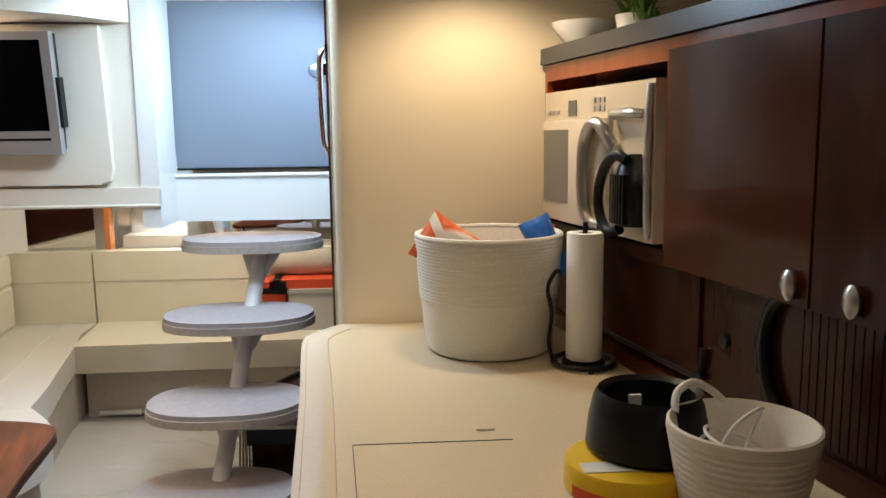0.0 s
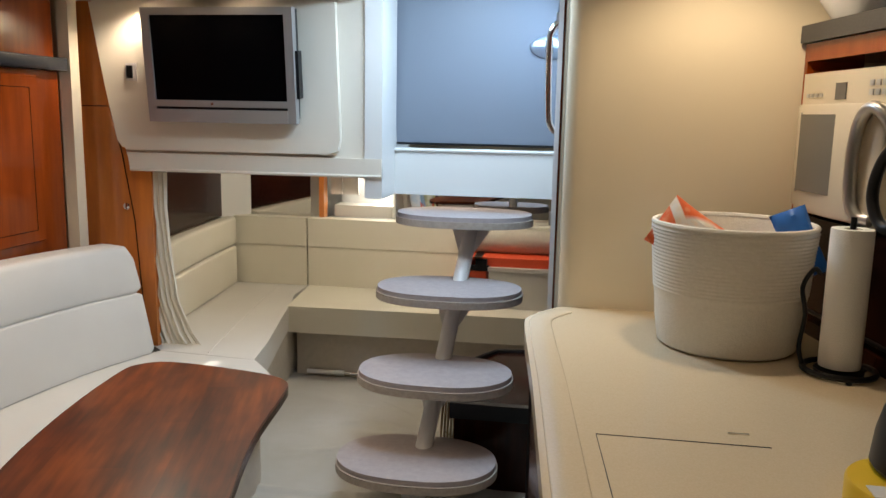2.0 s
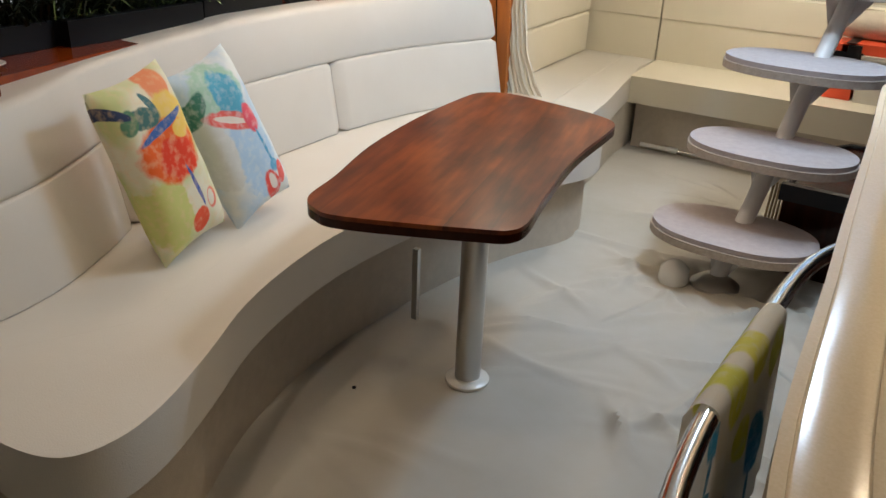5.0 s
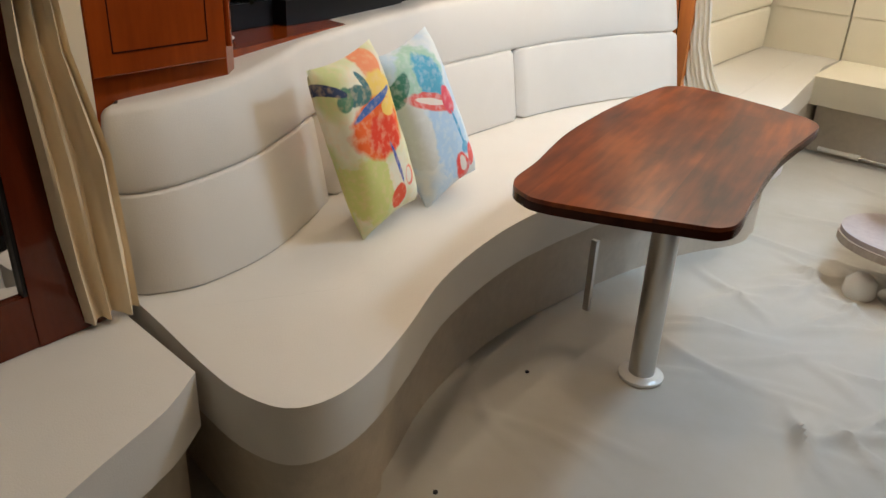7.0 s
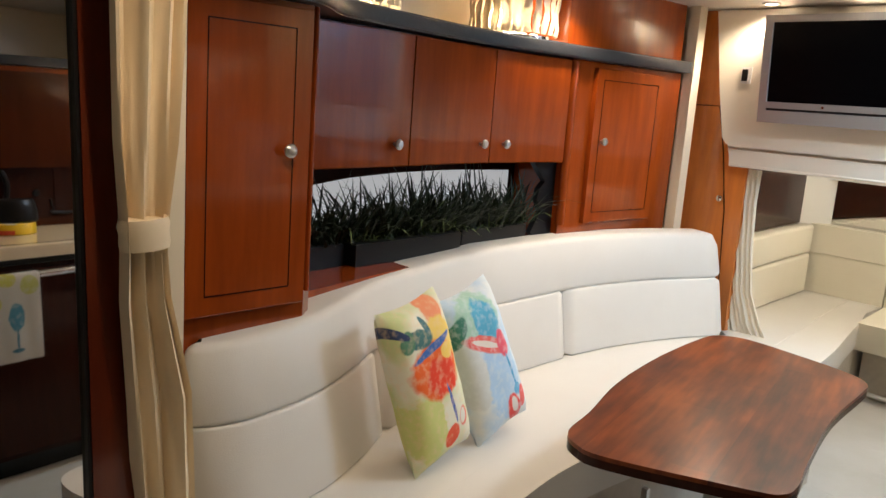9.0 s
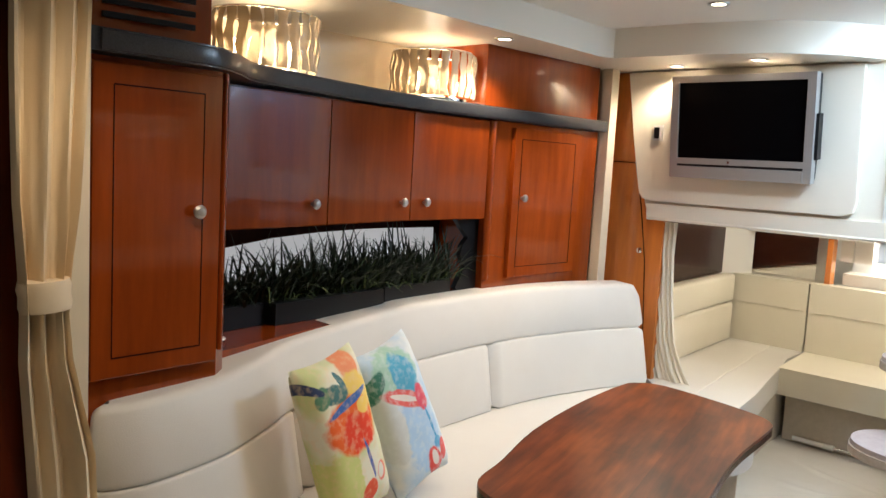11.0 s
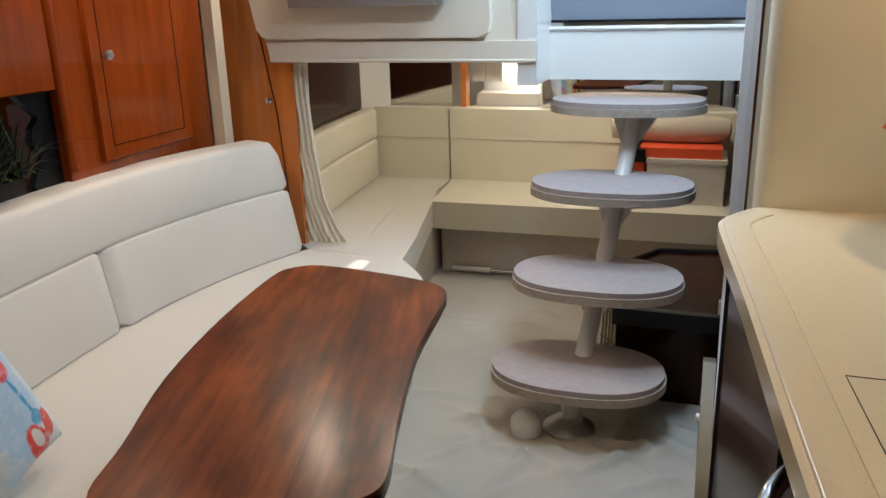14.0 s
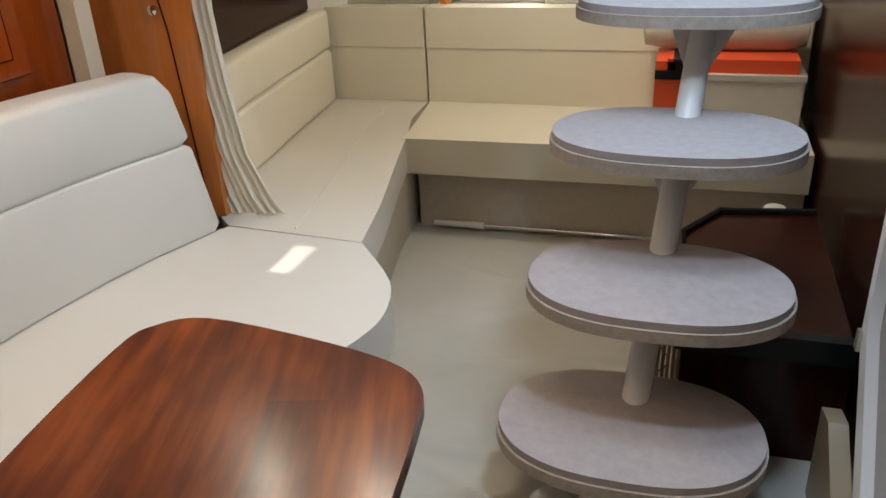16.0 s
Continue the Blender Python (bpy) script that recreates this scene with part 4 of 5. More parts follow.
SNACK = print_material("orange_white_foil", ((0.80, 0.16, 0.05), (0.80, 0.14, 0.04)), [(0.0, -0.03, 0.05, 0.09, 12, (0.80, 0.78, 0.76), 0.1), (0.02, 0.06, 0.012, 0.12, 35, (0.82, 0.78, 0.74), 0.1)])
bag("snack_bag", "crinkled orange and white snack bag leaning out of the basket", SNACK, 0.13, 0.20, 0.05, pose(0.150, 1.95, 1.125, -18, -56, 10), 2)
BLUEFOIL = mat("blue_foil", (0.03, 0.16, 0.55), 0.35)
bag("snack_bag", "small blue foil bag standing in the basket", BLUEFOIL, 0.08, 0.16, 0.04, pose(0.372, 1.93, 1.135, 0, -24, -10), 4)
bag("snack_bag", "small red foil bag standing in the basket beside the blue one", RED, 0.06, 0.14, 0.04, pose(0.385, 2.03, 1.115, 0, 8, 30), 6)
bag("black_pouch", "little black pouch lying on top in the basket", BLACK, 0.06, 0.05, 0.03, pose(0.27, 1.87, 1.13, 70, 0, 20), 7)

t = thing("paper_towel_holder", "black wire holder with a ring foot on the counter", "paper towel holder")
ring = [(0.435 + 0.072 * math.cos(a), 1.785 + 0.072 * math.sin(a), 0.888) for a in (2 * math.pi * k / 32 for k in range(33))]
part("base_ring", tube(ring, 0.0065, 8), BLACK, t)
part("base_plate", lathe([(0.05, 0.0), (0.05, 0.006), (0.01, 0.008)], (0.435, 1.785, 0.883), 24), BLACK, t)
for k in range(3):
    a = 2.1 * k + 0.5
    part("foot", lathe([(0.006, 0), (0.007, 0.006), (0.004, 0.01)], (0.435 + 0.072 * math.cos(a), 1.785 + 0.072 * math.sin(a), 0.878), 10), BLACK, t)
part("post", tube([(0.435, 1.785, 0.89), (0.435, 1.785, 1.215)], 0.006, 10), BLACK, t)
part("side_arm", tube([tuple(p) for p in rounded([(0.365, 1.795, 0.888), (0.355, 1.80, 0.93), (0.362, 1.80, 1.0), (0.352, 1.80, 1.06), (0.372, 1.80, 1.10), (0.385, 1.80, 1.09)], 4, False)], 0.005, 8), BLACK, t)
t = thing("paper_towel_roll", "white roll of paper towel standing on the wire holder", "paper towel")
part("roll", lathe([(0.0185, 0.0), (0.041, 0.0), (0.042, 0.003), (0.042, 0.292), (0.041, 0.295), (0.0185, 0.295), (0.0185, 0.28)], (0.435, 1.785, 0.896), 40), PAPER, t)
part("core", lathe([(0.0182, 0.001), (0.0182, 0.293), (0.0165, 0.293), (0.0165, 0.001)], (0.435, 1.785, 0.896), 24), mat("brown_card", (0.30, 0.22, 0.14), 0.9), t, "brown card core")

t = thing("coffee_tin", "round yellow coffee tin with a red and white label", "tin")
part("tin", lathe([(0.001, 0), (0.09, 0.0), (0.095, 0.004), (0.095, 0.041), (0.092, 0.045), (0.001, 0.045)], (0.345, 1.14, 0.8785), 40), YELLOW, t)
part("label", sweep([(0.345 + 0.0965 * math.cos(radians(a)), 1.14 + 0.0965 * math.sin(radians(a))) for a in range(200, 300, 8)], [(0.0, 0.882), (0.001, 0.882), (0.001, 0.900), (0.0, 0.900)]), RED, t, "red band")
part("label_panel", box(0.268, 0.36, 1.09, 1.125, 0.9235, 0.925, 0.0), WHITEPAINT, t, "white panel on the lid")
t = thing("black_canister", "round glossy black open canister standing on the yellow tin", "canister")
part("body", lathe([(0.001, 0), (0.092, 0.0), (0.098, 0.008), (0.094, 0.05), (0.086, 0.085), (0.080, 0.095), (0.070, 0.088), (0.064, 0.03), (0.001, 0.025)], (0.390, 1.175, 0.925), 40), BLACK, t)
part("tag", box(0.37, 0.39, 1.213, 1.220, 0.968, 0.998, 0.002), WHITEPAINT, t, "small white tag")
t = thing("wire_basket", "small white rope basket with a coiled white cord inside", "basket")
sb = [(0.001, 0.001), (0.072, 0.001), (0.078, 0.008)]
for k in range(12):
    sb += [(0.080 + 0.0019 * k, 0.012 + 0.010 * k), (0.083 + 0.0019 * k, 0.017 + 0.010 * k)]
sb += [(0.103, 0.138), (0.099, 0.140), (0.094, 0.13), (0.07, 0.012), (0.001, 0.010)]
part("body", lathe(sb, (0.475, 1.03, 0.8785), 44), BASKETROPE, t)
CORD = mat("white_cord", (0.75, 0.72, 0.68), 0.5)
for r, tilt, dz in ((0.06, 12, 0.09), (0.055, 25, 0.10), (0.065, -15, 0.095), (0.05, 70, 0.115)):
    c = part("cord", tube([(r * math.cos(a), r * math.sin(a), 0.006 * math.sin(2 * a)) for a in (2 * math.pi * k / 30 for k in range(31))], 0.0028, 6), CORD, t)
    c.matrix_basis = pose(0.475, 1.03, 0.8785 + dz, tilt, tilt / 2, tilt * 3)
part("handle", tube([tuple(p) for p in rounded([(0.40, 1.09, 1.012), (0.41, 1.11, 1.035), (0.44, 1.125, 1.045), (0.47, 1.13, 1.03), (0.49, 1.13, 1.012)], 4, False)], 0.006, 8), CORD, t, "looped rope handle")


def leaves(n, spots, length, width, droop, material, name, parent, label="", seed=3):
    rnd = random.Random(seed)
    verts, faces = [], []
    for _ in range(n):
        si = rnd.randrange(len(spots))
        bx, by, bz = spots[si]
        bx += rnd.gauss(0, 0.012)
        by += rnd.gauss(0, 0.03)
        ang = rnd.uniform(0, 2 * math.pi)
        ln = length * rnd.uniform(0.5, 1.15) * (0.78 + 0.35 * math.sin(si * 2.3 + seed))
        out = rnd.uniform(0.25, 1.0) * droop
        w = width * rnd.uniform(0.6, 1.2)
        cs, sn = math.cos(ang), math.sin(ang)
        base = len(verts)
        for k in range(5):
            u = k / 4
            r = out * ln * u
            z = ln * (u - 0.75 * out * u * u)
            ww = w * (1 - u) ** 0.6 * (0.6 + u) if k < 4 else 0.0004
            cx, cy = bx + cs * r, by + sn * r
            verts += [(cx - sn * ww / 2, cy + cs * ww / 2, bz + z), (cx + sn * ww / 2, cy - cs * ww / 2, bz + z + 0.001)]
        for k in range(4):
            a = base + 2 * k
            faces.append((a, a + 1, a + 3, a + 2))
    me = bpy.data.meshes.new(name)
    me.from_pydata(verts, [], faces)
    me.materials.append(material)
    ob = new(name, me)
    ob.parent = parent
    return tagged(ob, label, kind="stuff")


t = thing("potted_plant", "small bright green plant in a white pot on the galley shelf", "plant")
part("pot", lathe([(0.001, 0), (0.04, 0), (0.05, 0.06), (0.046, 0.06), (0.038, 0.05), (0.001, 0.05)], (0.615, 2.03, 1.649), 24), WHITEPAINT, t)
leaves(160, [(0.615, 2.03, 1.69), (0.625, 2.01, 1.69)], 0.11, 0.011, 0.8, mat("bright_green_leaf", (0.14, 0.26, 0.03), 0.5, dark=(0.06, 0.14, 0.02), scale=30), "foliage", t, seed=8)
t = thing("white_dish", "glossy white curved dish standing on the galley shelf", "dish")
part("body", lathe([(0.001, 0.0), (0.05, 0.0), (0.085, 0.05), (0.088, 0.06), (0.08, 0.055), (0.045, 0.012), (0.001, 0.01)], (0.52, 2.17, 1.649), 36), GEL, t)

# ---- port side cabinets ----
DOORFACE = [(-1.955, 0.78), (-1.975, 0.9), (-2.03, 1.2), (-2.10, 1.5), (-2.14, 1.72), (-2.163, 2.0), (-2.165, 2.17)]
SHELF = [(-1.675, 0.37), (-1.69, 0.60), (-1.71, 0.72), (-1.80, 0.83), (-1.91, 0.95), (-2.00, 1.22), (-2.075, 1.5), (-2.11, 1.72), (-2.135, 2.1), (-2.13, 2.5), (-2.125, 2.96)]


def door_panel(parent, line, z0, z1, material, knob=None, frame_w=0.045, inset=True):
    """A cabinet door along a plan line, with a framed field and a knob at (u, z)."""
    d = part("door", sweep(line, rect_section(-0.006, 0.014, z0, z1, 0.003, 1)), material, parent, "gloss cherry door")
    if inset:
        n = len(line)
        pts = resample(line, 0.04, 0.045, sum((Vector(q) - Vector(p)).length for p, q in zip(line[:-1], line[1:])) - 0.045)
        out = []
        for z in (z0 + frame_w, z1 - frame_w):
            out.append(sweep(pts, rect_section(0.0128, 0.0152, z - 0.0015, z + 0.0015)))
        fm = out[0]
        merged(fm, out[1])
        for p in (pts[0], pts[-1]):
            dvec = (Vector(line[-1]) - Vector(line[0])).normalized()
            ox, oy = dvec.y, -dvec.x
            q = (p[0] + ox * 0.014, p[1] + oy * 0.014)
            tube([(q[0], q[1], z0 + frame_w), (q[0], q[1], z1 - frame_w)], 0.0016, 6, bm=fm)
        part("field_groove", fm, DARKWOOD, d, "dark fine groove")
    if knob:
        u, z = knob
        total = sum((Vector(q) - Vector(p)).length for p, q in zip(line[:-1], line[1:]))
        p = resample(line, 1, 0, total * u)[-1]
        dvec = (Vector(line[-1]) - Vector(line[0])).normalized()
        ang = math.degrees(math.atan2(dvec.y, dvec.x))
        kn = lathe([(0.005, 0), (0.005, 0.012), (0.015, 0.017), (0.016, 0.022), (0.010, 0.028), (0.002, 0.029)], (0, 0, 0), 20)
        part("knob", kn, SATIN, d, "round satin steel knob").matrix_basis = pose(p[0] + dvec.y * 0.014, p[1] - dvec.x * 0.014, z, 0, 0, ang) @ pose(0, 0, 0, 90, 0, 0)
    return d


t = thing("forward_locker", "tall glossy cherry locker with a louvred top beside the settee end", "cabinet")
part("body", prism([(-1.73, 0.412), (-1.752, 0.75), (-1.79, 0.79), (-2.5, 0.79), (-2.5, 0.412)], 0.40, 1.548), CHERRY, t)
door_panel(t, resample([(-1.722, 0.43), (-1.743, 0.735)], 0.1), 0.86, 1.535, CHERRY, knob=(0.79, 1.222))
part("upper_body", prism([(-1.73, 0.412), (-1.75, 0.715), (-2.5, 0.715), (-2.5, 0.412)], 1.60, ZS), CHERRY, t)
for k in range(5):
    part("louvre", box(0, 0.20, -0.004, 0.004, 0, 0.012, 0.002, 1), BLACK, t, "black vent slot").matrix_basis = pose(-1.725, 0.455, 1.625 + 0.028 * k, 0, 0, 86.5)
part("corner_strip", tube([(-1.755, 0.76, 0.88), (-1.755, 0.76, 1.545)], 0.006, 8), CHERRY, t)

t = thing("port_wall_cabinet", "glossy cherry wall cabinet with three curved doors above the planter", "cabinet")
part("body", prism([(x - 0.008, y) for x, y in DOORFACE] + [(-2.5, 2.17), (-2.5, 0.79)], 1.165, 1.545), CHERRY, t)
L = [0.0]
for a, b in zip(DOORFACE[:-1], DOORFACE[1:]):
    L.append(L[-1] + (Vector(b) - Vector(a)).length)
for s0, s1, ku in ((0.03, 0.515, 0.85), (0.521, 0.965, 0.87), (0.971, L[-1] - 0.005, 0.16)):
    door_panel(t, resample(DOORFACE, 0.05, s0, s1), 1.150, 1.54, CHERRY, knob=(ku, 1.218), inset=False)

t = thing("aft_locker", "tall glossy cherry locker with a framed door and steel knob", "cabinet")
part("body", prism([(-2.168, 2.19), (-2.168, 2.955), (-2.5, 2.955), (-2.5, 2.19)], 0.40, 1.548, 0.004), CHERRY, t)
door_panel(t, [(-2.162, 2.33), (-2.162, 2.80)], 0.90, 1.525, CHERRY, knob=(0.13, 1.236))
part("upper_body", prism([(-2.17, 2.15), (-2.17, 2.94), (-2.5, 2.94), (-2.5, 2.15)], 1.60, ZS, 0.004), CHERRY, t)
part("corner_curve", tube([(-2.165, 2.20, 0.9), (-2.165, 2.20, 1.54)], 0.018, 12), CHERRY, t)

t = thing("port_shelf", "long dark stone shelf running over the port cabinets", "shelf")
sh = [tuple(p) for p in rounded(SHELF, 3, False)]
part("slab", prism(sh + [(-2.55, 2.96), (-2.55, 0.37)], 1.55, 1.598, 0.010, 3), GRANITE, t)
part("nosing", sweep(sh[1:-1], rect_section(-0.004, 0.006, 1.553, 1.595, 0.004, 3)), GRANITE, t, "rounded dark stone front edge")

t = thing("planter_niche", "cherry-lined niche with an added glowing arched pane under the wall cabinet", "niche")
part("ledge", prism([(-1.86, 0.79), (-1.95, 1.1), (-2.05, 1.5), (-2.11, 2.0), (-2.13, 2.19), (-2.5, 2.19), (-2.5, 0.79)], 0.80, 0.84, 0.004), CHERRY, t)
part("front", prism([(-1.90, 0.79), (-1.98, 1.1), (-2.07, 1.5), (-2.12, 2.0), (-2.14, 2.19), (-2.5, 2.19), (-2.5, 0.79)], 0.40, 0.80), CHERRY, t)
part("back", box(-2.5, -2.425, 0.79, 2.19, 0.84, 1.165), DARKWOOD, t)
# added glowing pane where a mirror would show pale reflections, no real window
arch = [(0.80, 0.845), (2.15, 0.845), (2.15, 1.090), (1.9, 1.092), (1.75, 1.090), (1.55, 1.082), (1.35, 1.066), (1.15, 1.036), (0.97, 0.995), (0.80, 0.94)]
am = bmesh.new()
fv = [am.verts.new((-2.42, y, z)) for y, z in arch]
bv = [am.verts.new((-2.425, y, z)) for y, z in arch]
am.faces.new(fv[::-1]), am.faces.new(bv)
for k in range(len(arch)):
    am.faces.new((fv[k], fv[(k + 1) % len(arch)], bv[(k + 1) % len(arch)], bv[k]))
part("glow_pane", am, GLOWPANE, t, "pale arched pane with an added glow in place of bright mirror reflections", smooth=False)
wv = bmesh.new()
pts = [(2.19, 0.84), (2.10, 0.84), (2.07, 0.87), (2.10, 0.92), (2.12, 0.95), (2.09, 1.0), (2.10, 1.04), (2.13, 1.07), (2.08, 1.12), (2.04, 1.16), (2.19, 1.16)]
av = [wv.verts.new((-2.20, y, z)) for y, z in pts]
bv = [wv.verts.new((-2.225, y, z)) for y, z in pts]
wv.faces.new(av), wv.faces.new(bv[::-1])
for k in range(len(pts)):
    wv.faces.new((av[k], av[(k + 1) % len(pts)], bv[(k + 1) % len(pts)], bv[k]))
part("scrolled_bracket", wv, BLACK, t, "dark scroll-cut bracket", smooth=False)

t = thing("plant_box", "long black plant box of dark grassy foliage in the niche", "plant")
for x0, y0, x1, y1, w in ((-2.09, 0.93, -2.12, 1.10, 0.09), (-2.10, 1.12, -2.17, 1.62, 0.12), (-2.18, 1.64, -2.22, 2.02, 0.11)):
    ln = math.hypot(x1 - x0, y1 - y0)
    b = box(0, ln, -w / 2, w / 2, 0, 0.068, 0.003)
    box(0.006, ln - 0.006, -w / 2 + 0.006, w / 2 - 0.006, 0.062, 0.0695, bm=b)
    part("box", b, BLACK, t, "black plastic trough").matrix_basis = pose(x0 - 0.02, y0, 0.8405, 0, 0, math.degrees(math.atan2(y1 - y0, x1 - x0)))
spots = [(-2.12 - 0.11 * k / 24 + 0.025 * math.sin(k * 2.1), 0.99 + 1.03 * k / 24, 0.905) for k in range(25)]
leaves(1500, spots, 0.225, 0.010, 0.95, LEAF, "foliage", t, "dark green blades", 3)
leaves(420, spots[6:20], 0.265, 0.010, 0.8, LEAF, "tall_foliage", t, "tall dark green blades", 5)
leaves(300, spots[4:], 0.19, 0.0095, 1.25, mat("olive_leaf", (0.15, 0.20, 0.055), 0.5, dark=(0.05, 0.09, 0.02), scale=30), "light_foliage", t, "olive green arching blades", 11)

t = thing("small_plate", "small clear dish lying on the niche ledge", "dish")
part("body", lathe([(0.001, 0), (0.035, 0), (0.05, 0.008), (0.047, 0.010), (0.001, 0.004)], (-1.99, 0.98 - 0.12, 0.8405), 24), GEL, t)

# ---- shelf lamps ----
AMBER = bpy.data.materials.new("amber_glass")
AMBER.use_nodes = True
nb = AMBER.node_tree.nodes["Principled BSDF"]
nb.inputs["Base Color"].default_value = (0.86, 0.72, 0.50, 1)
nb.inputs["Roughness"].default_value = 0.12
nb.inputs["Transmission Weight"].default_value = 0.35
nb.inputs["Subsurface Weight"].default_value = 0.0
GLOW = bpy.data.materials.new("lit_bulb")
GLOW.use_nodes = True
gb = GLOW.node_tree.nodes["Principled BSDF"]
gb.inputs["Emission Color"].default_value = (1.0, 0.78, 0.50, 1)
gb.inputs["Emission Strength"].default_value = 10
DOWN = bpy.data.materials.new("lit_downlight")
DOWN.use_nodes = True
gb = DOWN.node_tree.nodes["Principled BSDF"]
gb.inputs["Emission Color"].default_value = (1.0, 0.86, 0.66, 1)
gb.inputs["Emission Strength"].default_value = 12
first = None
for cx, cy in ((-2.22, 1.16), (-2.32, 2.0)):
    if first is None:
        t = first = thing("shelf_lamp", "lit drum lamp of wavy amber glass strips on the stone shelf", "lamp", "shelf lamps", at=(cx, cy, 1.598))
        part("base", lathe([(0.14, 0), (0.15, 0.004), (0.15, 0.014), (0.14, 0.018)], (0, 0, 0), 40), CHROME, t, "chrome base")
        for k in range(26):
            a = 2 * math.pi * k / 26
            st = []
            for j in range(7):
                z = 0.02 + 0.165 * j / 6
                r = 0.165 + 0.004 * math.sin(j * 1.7 + k)
                st.append(Vector((r * math.cos(a + 0.02 * math.sin(j + k)), r * math.sin(a + 0.02 * math.sin(j + k)), z)))
            rows = []
            tx, ty = -math.sin(a), math.cos(a)
            for j, p in enumerate(st):
                w = 0.016 + 0.003 * math.sin(j * 2.1 + k * 1.3)
                nx, ny = math.cos(a), math.sin(a)
                rows.append([(p.x - tx * w, p.y - ty * w, p.z), (p.x + nx * 0.005, p.y + ny * 0.005, p.z), (p.x + tx * w, p.y + ty * w, p.z), (p.x - nx * 0.002, p.y - ny * 0.002, p.z)])
            part("glass_strip", loft(rows), AMBER, t, "wavy amber glass strip")
        part("top_ring", tube([(0.16 * math.cos(a), 0.16 * math.sin(a), 0.19) for a in (2 * math.pi * k / 36 for k in range(37))], 0.004, 8), CHROME, t)
        for k in range(5):
            a = 2 * math.pi * k / 5 + 0.3
            part("bulb", lathe([(0.001, 0.04), (0.010, 0.05), (0.013, 0.075), (0.010, 0.10), (0.001, 0.115)], (0.09 * math.cos(a), 0.09 * math.sin(a), 0), 12), GLOW, t, "lit bulb")
    else:
        copy_thing(first, pose(cx, cy, 1.598, 0, 0, 40))
    lamp("shelf_lamp_bulb", "POINT", pose(cx, cy, 1.598 + 0.10), 1.3, WARM, 0.05)

# ---- ceiling lights ----
first = None
# the fitting at (-1.12, 0.45) is made up to go with its added spot
for x, y, z in ((-2.03, 2.08, ZS), (-1.80, 2.97, ZS), (-1.41, 2.90, ZS), (-1.0, 1.55, ZC), (-1.12, 0.45, ZC), (-1.35, 2.4, ZC), (0.20, 1.94, ZC), (0.15, 0.9, ZC)):
    if first is None:
        t = first = thing("downlight", "small round recessed ceiling light with a satin ring, lit", "light", "ceiling downlights", at=(x, y, z))
        part("ring", lathe([(0.024, -0.001), (0.024, -0.004), (0.036, -0.005), (0.038, 0.0)], (0, 0, 0), 28), SATIN, t)
        part("lens", lathe([(0.001, -0.0005), (0.024, -0.0005), (0.024, -0.0025), (0.001, -0.003)], (0, 0, 0), 24), DOWN, t, "glowing lens")
    else:
        copy_thing(first, pose(x, y, z))

# ---- aft bulkhead with television ----
t = thing("side_door", "narrow orange cherry door beside the television panel", "door")
part("panel", prism([(-2.30, 3.12), (-1.88, 3.12), (-1.88, 3.15), (-2.30, 3.15)], 0.40, ZS), CHERRY_LIGHT, t)
gv = tube([(-2.205, 3.119, 1.418), (-2.052, 3.119, 1.418), (-2.005, 3.119, 1.22), (-1.962, 3.119, 0.95), (-1.93, 3.119, 0.45)], 0.0025, 6)
part("groove", gv, DARKWOOD, t, "dark joint line")
part("latch", lathe([(0.006, 0), (0.006, 0.010), (0.014, 0.014), (0.014, 0.022), (0.005, 0.025)], (0, 0, 0), 18), CHROME, t).matrix_basis = pose(-1.985, 3.12, 1.005, 90, 0, 0)
structure("trim_post", box(-2.165, -2.115, 2.962, 3.02, 0.40, ZS, 0.010, 3), WALLCREAM, "cream vertical trim strip beside the locker")
structure("trim_return", box(-2.5, -2.165, 2.99, 3.05, 0.40, ZS), WALLCREAM, "cream return panel behind the trim")

t = thing("moulded_bulkhead", "cream moulded bulkhead panel carrying the television", "panel")


def slab_xz(outline, y0, y1, bevel=0.0, segments=3):
    bm = prism([(x, z) for x, z in outline], -y1, -y0, bevel, segments)
    for v in bm.verts:
        v.co = Vector((v.co.x, -v.co.z, v.co.y))
    return bm


part("backing", slab_xz([(-2.10, 1.84), (-2.02, 1.40), (-1.985, 1.27), (-1.955, 1.165), (-0.885, 1.165), (-0.90, 1.84)], 3.10, 3.30, 0.0), PANELCREAM, t)
part("raised_field", slab_xz([(-2.095, 1.83), (-2.04, 1.50), (-1.995, 1.28), (-1.975, 1.255), (-1.94, 1.245), (-1.10, 1.245), (-1.06, 1.26), (-1.05, 1.30), (-1.07, 1.83)], 3.072, 3.10, 0.014, 4), PANELCREAM, t)
part("lower_ledge", slab_xz([(-1.96, 1.232), (-1.95, 1.16), (-0.885, 1.16), (-0.885, 1.232)], 3.082, 3.10, 0.006, 2), PANELCREAM, t)
part("bottom_bead", tube([(-1.95, 3.085, 1.163), (-0.885, 3.085, 1.163)], 0.007, 10), PANELCREAM, t)
part("corner_post", box(-0.955, -0.885, 3.09, 3.34, 1.075, ZC, 0.012, 3), GEL, t)
t = thing("wall_socket", "small white wall plate with a black switch", "switch")
part("plate", box(-1.945, -1.900, 3.064, 3.0715, 1.520, 1.590, 0.002), WHITEPAINT, t).matrix_basis = pose(0.005, 0, 0)
part("switch", box(-1.935, -1.910, 3.059, 3.064, 1.530, 1.580, 0.002), BLACK, t)

